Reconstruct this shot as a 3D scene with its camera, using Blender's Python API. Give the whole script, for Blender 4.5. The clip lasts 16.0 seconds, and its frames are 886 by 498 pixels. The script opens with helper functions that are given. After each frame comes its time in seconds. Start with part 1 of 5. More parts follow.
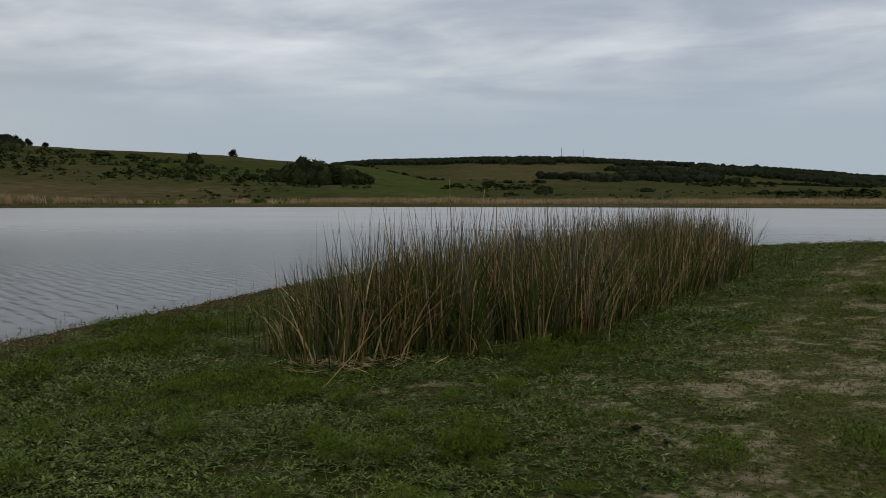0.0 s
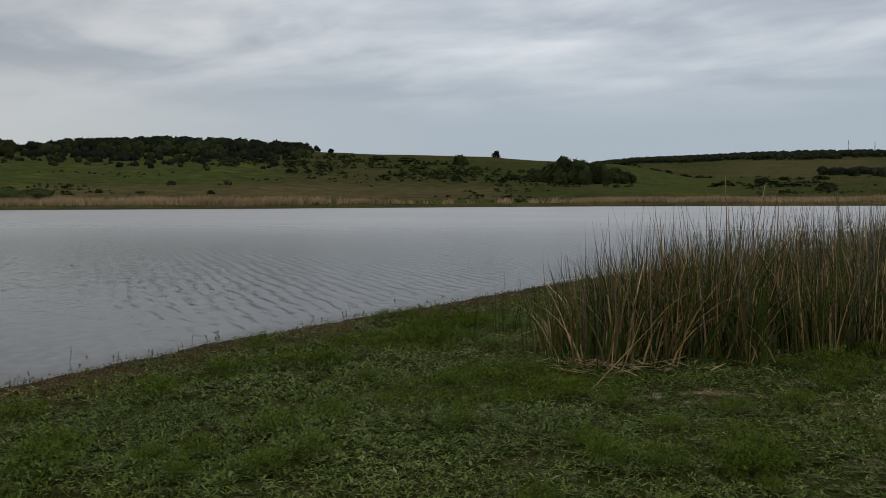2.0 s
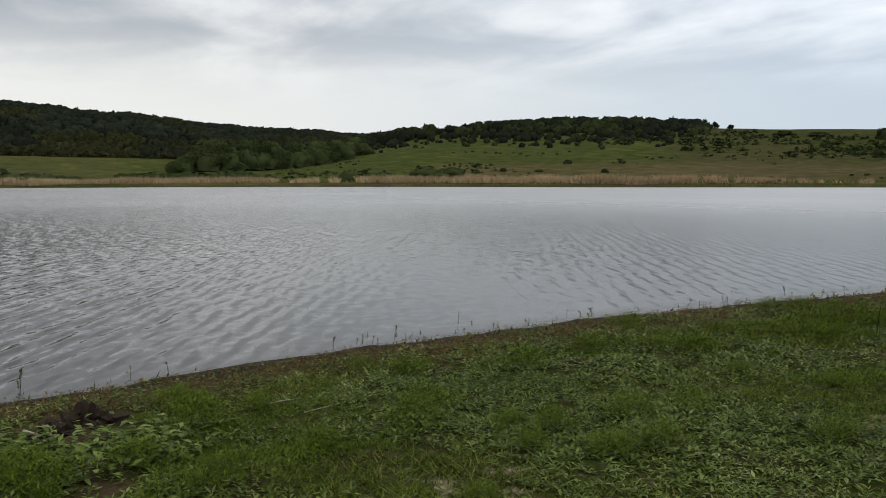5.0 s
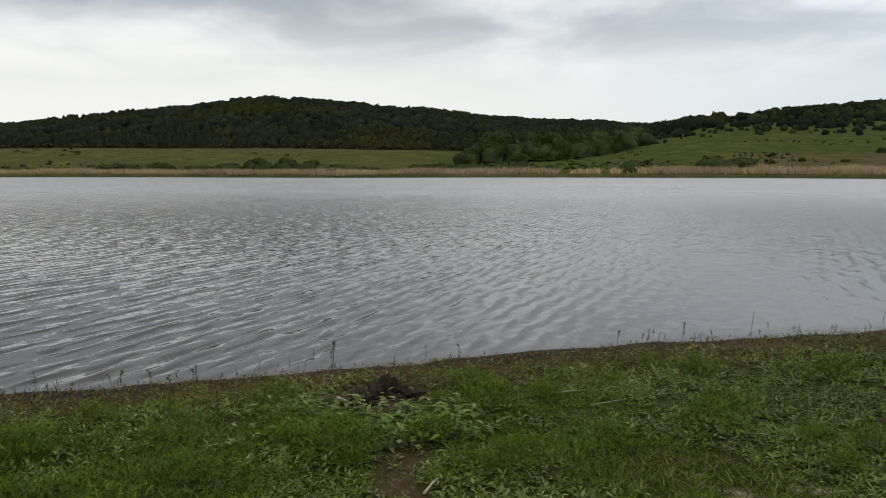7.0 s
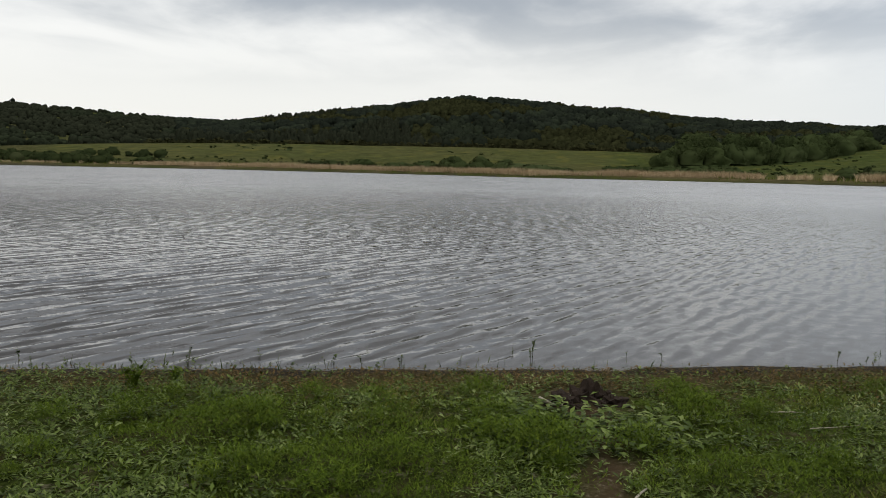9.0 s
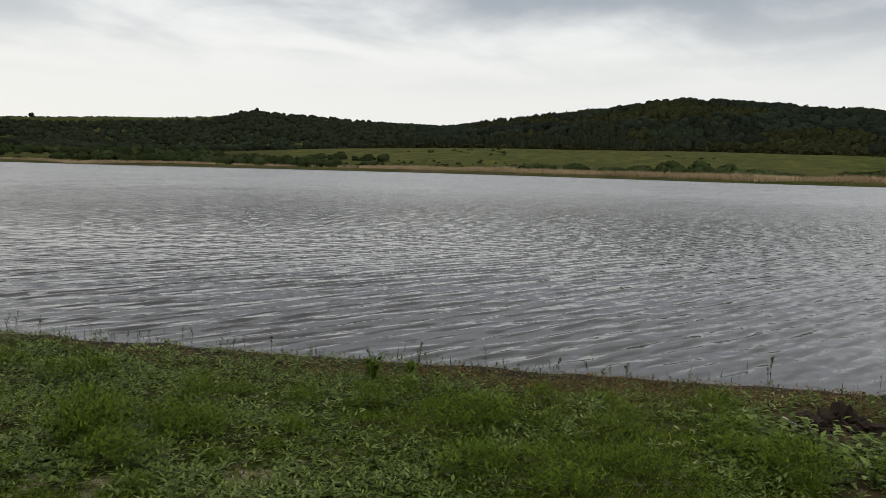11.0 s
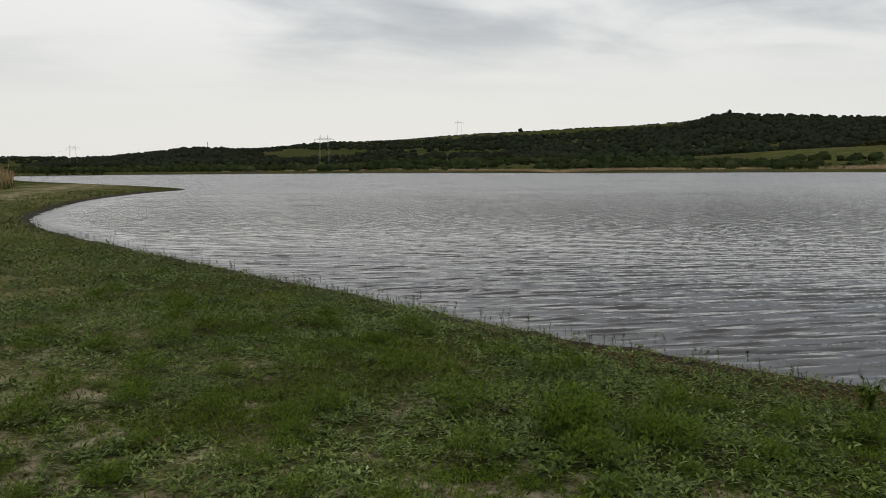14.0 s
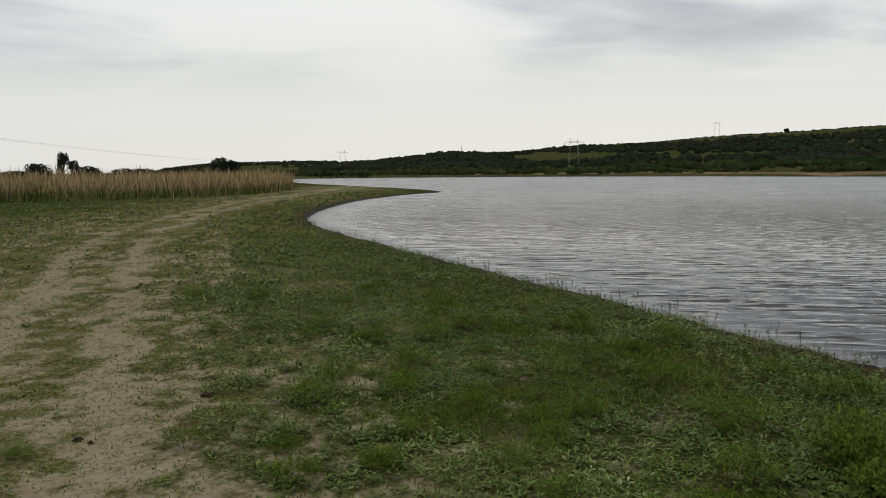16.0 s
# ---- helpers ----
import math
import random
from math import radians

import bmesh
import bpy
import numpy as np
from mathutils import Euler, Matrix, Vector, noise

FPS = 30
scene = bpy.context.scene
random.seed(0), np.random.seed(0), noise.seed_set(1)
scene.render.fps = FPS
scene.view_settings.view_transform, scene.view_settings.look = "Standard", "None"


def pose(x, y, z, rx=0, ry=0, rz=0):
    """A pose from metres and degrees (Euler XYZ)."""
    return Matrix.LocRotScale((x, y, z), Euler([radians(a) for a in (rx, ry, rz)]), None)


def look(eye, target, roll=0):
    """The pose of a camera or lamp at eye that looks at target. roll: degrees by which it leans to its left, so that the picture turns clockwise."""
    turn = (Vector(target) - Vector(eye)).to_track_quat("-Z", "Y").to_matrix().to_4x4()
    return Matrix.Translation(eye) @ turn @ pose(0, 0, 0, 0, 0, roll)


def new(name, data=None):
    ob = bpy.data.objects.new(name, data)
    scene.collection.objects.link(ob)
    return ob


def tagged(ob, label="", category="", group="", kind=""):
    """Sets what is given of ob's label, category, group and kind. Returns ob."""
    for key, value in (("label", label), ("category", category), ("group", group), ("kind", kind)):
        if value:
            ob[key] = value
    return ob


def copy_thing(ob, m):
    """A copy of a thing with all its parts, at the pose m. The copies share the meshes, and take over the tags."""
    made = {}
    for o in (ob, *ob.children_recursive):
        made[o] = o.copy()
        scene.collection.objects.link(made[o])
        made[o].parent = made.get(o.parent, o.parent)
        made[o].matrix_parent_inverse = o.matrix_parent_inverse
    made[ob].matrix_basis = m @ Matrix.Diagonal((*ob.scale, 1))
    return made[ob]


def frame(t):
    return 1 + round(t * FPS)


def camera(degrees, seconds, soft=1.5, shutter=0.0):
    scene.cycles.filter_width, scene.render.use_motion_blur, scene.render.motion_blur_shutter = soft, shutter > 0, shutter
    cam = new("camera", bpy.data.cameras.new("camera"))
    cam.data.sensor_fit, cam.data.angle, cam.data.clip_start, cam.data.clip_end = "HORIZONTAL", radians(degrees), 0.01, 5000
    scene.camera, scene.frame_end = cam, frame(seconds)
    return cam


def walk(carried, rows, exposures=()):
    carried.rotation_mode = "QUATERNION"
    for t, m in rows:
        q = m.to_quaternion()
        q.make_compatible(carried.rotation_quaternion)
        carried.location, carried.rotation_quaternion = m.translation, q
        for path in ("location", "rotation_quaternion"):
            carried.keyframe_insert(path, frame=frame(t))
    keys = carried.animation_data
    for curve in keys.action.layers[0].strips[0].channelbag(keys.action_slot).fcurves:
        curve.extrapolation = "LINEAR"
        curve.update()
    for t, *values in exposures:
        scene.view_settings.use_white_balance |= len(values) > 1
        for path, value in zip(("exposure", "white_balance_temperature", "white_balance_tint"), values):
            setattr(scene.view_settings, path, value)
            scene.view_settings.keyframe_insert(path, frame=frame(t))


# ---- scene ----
# camera: a slow turn to the left by someone standing on the bank
cam = camera(57.11, 16.0, soft=0.6)
PATH = [
    (0.0, pose(0.000, 0.000, 1.600, 86.559, -0.120, 0.000)),
    (0.5, pose(-0.016, 0.015, 1.594, 86.421, -0.093, 3.789)),
    (1.0, pose(-0.043, 0.015, 1.591, 86.487, 0.074, 8.361)),
    (1.5, pose(-0.068, 0.008, 1.591, 86.559, 0.318, 11.720)),
    (2.0, pose(-0.102, 0.040, 1.589, 86.545, 0.237, 18.113)),
    (2.5, pose(-0.115, 0.054, 1.588, 86.548, 0.129, 23.454)),
    (3.0, pose(-0.137, 0.070, 1.590, 86.426, 0.510, 28.037)),
    (5.5, pose(0.029, 0.263, 1.581, 84.961, 0.135, 50.431)),
    (6.0, pose(-0.004, 0.247, 1.587, 84.999, 0.478, 56.135)),
    (6.5, pose(-0.035, 0.205, 1.589, 84.784, 0.501, 60.956)),
    (7.0, pose(-0.068, 0.184, 1.585, 84.470, 0.039, 64.675)),
    (7.5, pose(-0.088, 0.151, 1.585, 84.311, -0.157, 68.927)),
    (8.0, pose(-0.099, 0.120, 1.588, 84.269, -0.627, 72.812)),
    (8.5, pose(-0.092, 0.083, 1.595, 84.288, -0.962, 75.577)),
    (11.0, pose(-0.083, -0.141, 1.584, 84.281, -1.502, 92.874)),
    (11.5, pose(-0.092, -0.140, 1.597, 84.235, -1.019, 98.351)),
    (12.0, pose(-0.092, -0.140, 1.600, 84.232, -0.828, 102.344)),
    (12.5, pose(-0.103, -0.162, 1.604, 84.168, -0.415, 108.941)),
    (13.0, pose(-0.105, -0.195, 1.611, 84.197, -0.016, 116.181)),
    (13.5, pose(-0.114, -0.210, 1.607, 84.227, 0.213, 120.905)),
    (14.0, pose(-0.099, -0.225, 1.609, 84.326, 0.357, 124.896)),
    (14.5, pose(-0.096, -0.252, 1.614, 84.387, 0.299, 130.210)),
    (15.0, pose(-0.098, -0.259, 1.615, 84.470, 0.207, 133.756)),
    (15.5, pose(-0.081, -0.286, 1.623, 84.536, 0.399, 137.851)),
    (16.0, pose(-0.028, -0.305, 1.617, 84.657, 0.374, 142.202)),
]
EXPOSURES = [(0.0, -0.63), (3.0, -0.55), (5.5, 0.0), (8.5, -0.02), (11.0, -0.08), (13.0, -0.24), (16.0, -0.25)]
walk(cam, PATH, EXPOSURES)

# ---- sky and sun: overcast, brighter over the long ridge ----
WATER_Z = -0.30
SUN_BEARING, SUN_HEIGHT = 130.0, 38.0


def link(tree, a, b):
    tree.links.new(a, b)


def node(tree, kind, **values):
    n = tree.nodes.new(kind)
    for key, value in values.items():
        if key in n.inputs:
            n.inputs[key].default_value = value
    return n


def math_node(tree, op, a, b=None, c=None, clamp=False):
    n = tree.nodes.new("ShaderNodeMath")
    n.operation, n.use_clamp = op, clamp
    for i, v in enumerate((a, b, c)):
        if v is None:
            continue
        if isinstance(v, (int, float)):
            n.inputs[i].default_value = v
        else:
            link(tree, v, n.inputs[i])
    return n.outputs[0]


def mix_colour(tree, fac, a, b, blend="MIX"):
    n = tree.nodes.new("ShaderNodeMix")
    n.data_type, n.blend_type, n.clamp_factor = "RGBA", blend, True
    for i, v in ((0, fac), (6, a), (7, b)):
        if isinstance(v, (int, float)):
            n.inputs[i].default_value = v
        elif isinstance(v, tuple):
            n.inputs[i].default_value = (*v, 1) if len(v) == 3 else v
        else:
            link(tree, v, n.inputs[i])
    return n.outputs[2]


def ramp(tree, fac, stops, mode="LINEAR"):
    n = tree.nodes.new("ShaderNodeValToRGB")
    n.color_ramp.interpolation = mode
    els = n.color_ramp.elements
    while len(els) < len(stops):
        els.new(0.5)
    for e, (p, c) in zip(els, stops):
        e.position = p
        e.color = (c, c, c, 1) if isinstance(c, (int, float)) else (*c, 1)
    link(tree, fac, n.inputs[0])
    return n.outputs[0]


def smooth_step(tree, v, lo, hi):
    n = tree.nodes.new("ShaderNodeMapRange")
    n.interpolation_type = "SMOOTHSTEP"
    n.inputs[1].default_value, n.inputs[2].default_value = lo, hi
    link(tree, v, n.inputs[0])
    return n.outputs[0]


def build_world():
    world = bpy.data.worlds.new("overcast_sky")
    scene.world = world
    world.use_nodes = True
    t = world.node_tree
    t.nodes.clear()
    out = t.nodes.new("ShaderNodeOutputWorld")
    back = t.nodes.new("ShaderNodeBackground")
    sky = t.nodes.new("ShaderNodeTexSky")
    sky.sky_type, sky.sun_disc = "NISHITA", False
    sky.sun_elevation, sky.sun_rotation = radians(SUN_HEIGHT), radians(360 - SUN_BEARING)
    way = t.nodes.new("ShaderNodeTexCoord").outputs["Generated"]
    sep = t.nodes.new("ShaderNodeSeparateXYZ")
    link(t, way, sep.inputs[0])
    x, y, z = sep.outputs
    up = math_node(t, "MAXIMUM", z, 0.0)
    # the cloud deck, seen flat from below
    k = math_node(t, "DIVIDE", 1.0, math_node(t, "ADD", up, 0.10))
    flat = t.nodes.new("ShaderNodeCombineXYZ")
    link(t, math_node(t, "MULTIPLY", x, k), flat.inputs[0])
    link(t, math_node(t, "MULTIPLY", y, k), flat.inputs[1])

    deck_turn = node(t, "ShaderNodeMapping", Rotation=(0, 0, radians(15)))
    link(t, flat.outputs[0], deck_turn.inputs[0])

    def clouds(scale, sx, sy, turn, detail, rough, dist, off):
        m = node(t, "ShaderNodeMapping", Location=(off, off * 0.7, 0), Rotation=(0, 0, radians(turn)), Scale=(sx, sy, 1))
        link(t, deck_turn.outputs[0], m.inputs[0])
        n = node(t, "ShaderNodeTexNoise", Scale=scale, Detail=detail, Roughness=rough, Distortion=dist)
        link(t, m.outputs[0], n.inputs["Vector"])
        return n.outputs["Fac"]

    broad = clouds(0.42, 1.0, 0.65, 35, 3, 0.5, 0.3, 3.1)
    bands = clouds(1.05, 0.9, 1.15, 20, 5, 0.5, 0.5, 7.7)
    fine = clouds(3.2, 0.8, 1.5, 20, 5, 0.6, 0.3, 1.3)
    b = Vector((-math.sin(radians(118)), math.cos(radians(118)), 0))
    side = math_node(t, "ADD", math_node(t, "MULTIPLY", x, b.x), math_node(t, "MULTIPLY", y, b.y))
    bright = smooth_step(t, side, -0.30, 0.72)
    thin = mix_colour(t, bright, (0.61, 0.71, 0.81), (0.92, 0.92, 0.89))
    dark = mix_colour(t, bright, (0.58, 0.66, 0.77), (0.40, 0.44, 0.49))
    white = mix_colour(t, bright, (1.24, 1.28, 1.33), (1.02, 1.02, 1.00))
    s = math_node(t, "ADD", math_node(t, "MULTIPLY", broad, 0.62), math_node(t, "ADD", math_node(t, "MULTIPLY", bands, 0.45), math_node(t, "MULTIPLY", fine, 0.09)))
    lump = smooth_step(t, s, 0.46, 0.72)
    deck = mix_colour(t, lump, dark, white)
    # close to the horizon the deck thins out into an even veil
    high = smooth_step(t, z, 0.07, 0.21)
    veil = mix_colour(t, high, thin, deck)
    veil = mix_colour(t, smooth_step(t, z, 0.20, 0.50), veil, mix_colour(t, bright, (1.38, 1.42, 1.48), (0.84, 0.86, 0.88)))
    clear = mix_colour(t, 1.0, sky.outputs[0], (0.10, 0.10, 0.10), "MULTIPLY")
    total = mix_colour(t, 0.93, clear, veil)
    link(t, total, back.inputs[0])
    back.inputs[1].default_value = 1.0
    link(t, back.outputs[0], out.inputs[0])


build_world()
sun_data = bpy.data.lights.new("sun", "SUN")
sun_data.energy, sun_data.angle, sun_data.color = 0.25, radians(25), (1.0, 0.97, 0.92)
sun = new("sun", sun_data)
_b = radians(SUN_BEARING)
_h = radians(SUN_HEIGHT)
sun.matrix_world = look((-math.sin(_b) * math.cos(_h) * 50, math.cos(_b) * math.cos(_h) * 50, math.sin(_h) * 50), (0, 0, 0))

# ---- materials ----


def material(name):
    m = bpy.data.materials.new(name)
    m.use_nodes = True
    t = m.node_tree
    return m, t, t.nodes["Principled BSDF"]


def world_coords(t, scale=(1, 1, 1), turn=0):
    c = t.nodes.new("ShaderNodeTexCoord").outputs["Object"]
    a = node(t, "ShaderNodeMapping", Rotation=(0, 0, radians(turn)))
    link(t, c, a.inputs[0])
    m = node(t, "ShaderNodeMapping", Scale=scale)
    link(t, a.outputs[0], m.inputs[0])
    return m.outputs[0]


def noise_tex(t, vec, scale, detail=4, rough=0.55, dist=0.0):
    n = node(t, "ShaderNodeTexNoise", Scale=scale, Detail=detail, Roughness=rough, Distortion=dist)
    link(t, vec, n.inputs["Vector"])
    return n.outputs["Fac"]


def add_bump(t, bsdf, h, strength, distance):
    n = node(t, "ShaderNodeBump", Strength=strength, Distance=distance)
    link(t, h, n.inputs["Height"])
    link(t, n.outputs[0], bsdf.inputs["Normal"])
    return n


def attribute(t, name):
    n = t.nodes.new("ShaderNodeAttribute")
    n.attribute_name = name
    return n.outputs["Fac"]


def ground_material():
    m, t, b = material("bank_soil_and_turf")
    c = world_coords(t)
    n2, n3 = noise_tex(t, c, 3.0, 6, 0.65), noise_tex(t, c, 26.0, 5, 0.7)
    far1, far2 = noise_tex(t, c, 0.012, 5, 0.6), ramp(t, noise_tex(t, c, 0.16, 7, 0.75), [(0.36, 0.0), (0.64, 1.0)])
    soil = mix_colour(t, n3, (0.022, 0.016, 0.009), (0.070, 0.050, 0.028))
    turf = mix_colour(t, ramp(t, n3, [(0.35, 0.0), (0.65, 1.0)]), (0.012, 0.017, 0.004), (0.046, 0.060, 0.013))
    near = mix_colour(t, ramp(t, n2, [(0.50, 0.0), (0.70, 1.0)]), turf, soil)
    sand = mix_colour(t, n3, (0.13, 0.105, 0.066), (0.36, 0.31, 0.21))
    sand = mix_colour(t, ramp(t, n2, [(0.35, 0.0), (0.75, 1.0)]), sand, (0.22, 0.17, 0.11))
    mud = mix_colour(t, n3, (0.010, 0.008, 0.006), (0.034, 0.027, 0.019))
    brown = mix_colour(t, n3, (0.026, 0.018, 0.010), (0.080, 0.055, 0.030))
    # distant meadow, rough pasture and dry slopes
    meadow = mix_colour(t, far2, (0.020, 0.029, 0.007), (0.048, 0.055, 0.015))
    pasture = mix_colour(t, far2, (0.028, 0.032, 0.010), (0.068, 0.062, 0.025))
    land = mix_colour(t, ramp(t, far1, [(0.42, 0.0), (0.56, 1.0)]), meadow, pasture)
    lush = mix_colour(t, far2, (0.026, 0.041, 0.010), (0.056, 0.071, 0.018))
    bloom = ramp(t, noise_tex(t, world_coords(t, (0.35, 0.9, 1), 15), 0.16, 5, 0.7), [(0.52, 0.0), (0.66, 0.42)])
    lush = mix_colour(t, bloom, lush, (0.150, 0.128, 0.020))
    land = mix_colour(t, attribute(t, "lush"), land, lush)
    dry = mix_colour(t, far2, (0.070, 0.050, 0.026), (0.140, 0.100, 0.052))
    land = mix_colour(t, attribute(t, "dry"), land, dry)
    # thin yellowish moss and grass on trodden ground
    moss = mix_colour(t, ramp(t, n3, [(0.36, 0.0), (0.66, 1.0)]), (0.034, 0.036, 0.008), (0.215, 0.195, 0.088))
    near = mix_colour(t, math_node(t, "MULTIPLY", smooth_step(t, attribute(t, "trodden"), 0.05, 0.8), 0.7), near, moss)
    col = mix_colour(t, attribute(t, "far"), near, land)
    col = mix_colour(t, attribute(t, "brown"), col, brown)
    speck = math_node(t, "MULTIPLY_ADD", math_node(t, "SUBTRACT", noise_tex(t, c, 14.0, 6, 0.75), 0.5), 3.4, attribute(t, "bare"))
    col = mix_colour(t, smooth_step(t, speck, 0.0, 1.25), col, sand)
    col = mix_colour(t, attribute(t, "mud"), col, mud)
    link(t, col, b.inputs["Base Color"])
    wet = attribute(t, "mud")
    link(t, math_node(t, "MULTIPLY_ADD", wet, -0.20, 0.95), b.inputs["Roughness"])
    link(t, math_node(t, "MULTIPLY", wet, 0.03), b.inputs["Specular IOR Level"])
    add_bump(t, b, math_node(t, "ADD", n2, math_node(t, "MULTIPLY", n3, 0.5)), 0.7, 0.04)
    return m


def water_material():
    """Murky water; the fine ripples tilt the surface along the wind, over the waves that the mesh has."""
    m, t, b = material("lake_water")
    b.inputs["IOR"].default_value = 1.333
    c = world_coords(t)
    far, ruffled = attribute(t, "far_off"), attribute(t, "ruffled")
    # dark murky base near by; further out the sky's reflection is painted in as paler colour
    sky_gleam = math_node(t, "MULTIPLY", attribute(t, "far_gleam"), ramp(t, noise_tex(t, c, 0.05, 4, 0.6), [(0.3, 0.75), (0.7, 1.1)]))
    link(t, mix_colour(t, sky_gleam, (0.046, 0.043, 0.040), (0.330, 0.322, 0.315)), b.inputs["Base Color"])
    gloss = math_node(t, "MULTIPLY_ADD", far, 0.11, 0.31)
    link(t, math_node(t, "MULTIPLY_ADD", math_node(t, "MINIMUM", ruffled, 1.0), -0.21, gloss), b.inputs["Roughness"])

    def slope(sx, sy, turn, detail, dist):
        n = noise_tex(t, world_coords(t, (sx, sy, 1), turn), 1.0, detail, 0.55, dist)
        return math_node(t, "SUBTRACT", n, 0.5)

    # along the wind: short ripples, wavelets and, where they run together far off, broader cat's paws; their fronts are the steeper side
    def train(turn, scale, dist, broken, sy):
        n = node(t, "ShaderNodeTexWave", Scale=scale, Distortion=dist, Detail=2.0)
        n.inputs["Detail Scale"].default_value = broken
        link(t, world_coords(t, (1.0, sy, 1), turn), n.inputs["Vector"])
        return math_node(t, "SUBTRACT", n.outputs["Fac"], 0.5)

    fine = math_node(t, "MULTIPLY", slope(11.0, 2.8, -45, 2, 0.3), 0.55)
    small = math_node(t, "MULTIPLY", math_node(t, "ADD", train(-41, 0.95, 5.0, 1.0, 0.6), math_node(t, "MULTIPLY", train(-52, 1.4, 4.0, 1.3, 0.6), 0.6)), math_node(t, "MULTIPLY_ADD", far, 0.25, 0.30))
    broad = math_node(t, "ADD", math_node(t, "MULTIPLY", slope(3.0, 0.6, -41, 3, 0.4), 2.3), math_node(t, "MULTIPLY", slope(0.9, 0.16, -41, 4, 0.4), 1.7))
    broad = math_node(t, "MULTIPLY", broad, far)
    along = math_node(t, "ADD", math_node(t, "ADD", fine, small), broad)
    along = math_node(t, "ADD", along, math_node(t, "MULTIPLY", math_node(t, "ABSOLUTE", along), 0.85))
    across = math_node(t, "MULTIPLY", slope(5.0, 4.0, 20, 2, 0.4), 0.22)
    gust = math_node(t, "MULTIPLY", ruffled, ramp(t, noise_tex(t, c, 0.06, 3, 0.55), [(0.3, 0.7), (0.7, 1.15)]))
    wind = Vector((math.cos(radians(42)), math.sin(radians(42)), 0))
    push = t.nodes.new("ShaderNodeCombineXYZ")
    for i, (p, q) in enumerate(((wind.x, -wind.y), (wind.y, wind.x))):
        v = math_node(t, "ADD", math_node(t, "MULTIPLY", along, p), math_node(t, "MULTIPLY", across, q))
        link(t, math_node(t, "MULTIPLY", v, gust), push.inputs[i])
    total = t.nodes.new("ShaderNodeVectorMath")
    link(t, t.nodes.new("ShaderNodeNewGeometry").outputs["Normal"], total.inputs[0])
    link(t, push.outputs[0], total.inputs[1])
    unit = t.nodes.new("ShaderNodeVectorMath")
    unit.operation = "NORMALIZE"
    link(t, total.outputs[0], unit.inputs[0])
    link(t, unit.outputs[0], b.inputs["Normal"])
    return m


def leafy(name, stops, rough=0.55, spec=0.4, wide=0.8, share=0.75):
    """Foliage whose tone changes from leaf to leaf and, more slowly, from place to place."""
    m, t, b = material(name)
    r = t.nodes.new("ShaderNodeNewGeometry").outputs["Random Per Island"]
    g = t.nodes.new("ShaderNodeTexCoord").outputs["Object"]
    n = ramp(t, noise_tex(t, g, wide, 3), [(0.3, 0.0), (0.7, 1.0)])
    f = math_node(t, "ADD", math_node(t, "MULTIPLY", r, share), math_node(t, "MULTIPLY_ADD", n, 1.05 - share, -0.05), clamp=True)
    col = ramp(t, f, stops)
    o = t.nodes.new("ShaderNodeObjectInfo").outputs["Random"]
    col = mix_colour(t, math_node(t, "MULTIPLY", o, 0.12), col, (0.05, 0.06, 0.015))
    link(t, col, b.inputs["Base Color"])
    b.inputs["Roughness"].default_value = rough
    b.inputs["Specular IOR Level"].default_value = spec
    return m


def plain(name, colour, rough=0.7, metal=0.0, vary=0.3, scale=8.0):
    m, t, b = material(name)
    n = noise_tex(t, world_coords(t), scale, 5, 0.6)
    low = tuple(v * (1 - vary) for v in colour)
    high = tuple(min(1, v * (1 + vary)) for v in colour)
    link(t, mix_colour(t, n, low, high), b.inputs["Base Color"])
    b.inputs["Roughness"].default_value, b.inputs["Metallic"].default_value = rough, metal
    b.inputs["Specular IOR Level"].default_value = 0.08 if rough > 0.75 else 0.5
    add_bump(t, b, n, 0.4, 0.01)
    return m


GROUND = ground_material()
WATER = water_material()
MAT_LEAVES = leafy("grey_green_leaves", [(0.0, (0.022, 0.036, 0.004)), (0.4, (0.058, 0.086, 0.009)), (0.65, (0.100, 0.135, 0.022)), (0.85, (0.155, 0.185, 0.050)), (1.0, (0.27, 0.29, 0.13))], 0.55, 0.12)
FEATHER = leafy("feathery_green", [(0.0, (0.025, 0.044, 0.003)), (0.6, (0.068, 0.101, 0.007)), (1.0, (0.140, 0.175, 0.018))], 0.7, 0.04)
GRASS = leafy("short_grass", [(0.0, (0.0314, 0.0462, 0.0040)), (0.5, (0.0762, 0.1012, 0.0090)), (0.9, (0.1635, 0.1562, 0.0320)), (1.0, (0.3136, 0.2530, 0.1100))], 0.65, 0.1)
REDDISH = leafy("brownish_shore_plants", [(0.0, (0.030, 0.030, 0.005)), (0.45, (0.085, 0.056, 0.014)), (1.0, (0.155, 0.088, 0.030))], 0.65, 0.1)
REED_GREEN = leafy("green_reed_leaves", [(0.0, (0.014, 0.028, 0.005)), (0.6, (0.046, 0.072, 0.011)), (1.0, (0.125, 0.135, 0.032))], 0.6, 0.05)
REED_DRY = leafy("dry_reed_stalks", [(0.0, (0.050, 0.031, 0.013)), (0.35, (0.150, 0.095, 0.040)), (0.7, (0.40, 0.275, 0.130)), (1.0, (0.62, 0.48, 0.29))], 0.8, 0.05)
REED_DARK = leafy("weathered_grey_reed_tips", [(0.0, (0.060, 0.050, 0.038)), (0.6, (0.130, 0.110, 0.085)), (1.0, (0.220, 0.185, 0.140))], 0.85, 0.05)
REED_TAN = leafy("tan_reed_plumes", [(0.0, (0.1265, 0.0805, 0.0345)), (0.5, (0.3105, 0.2127, 0.1035)), (1.0, (0.5175, 0.3967, 0.2300))], 0.85, 0.05)
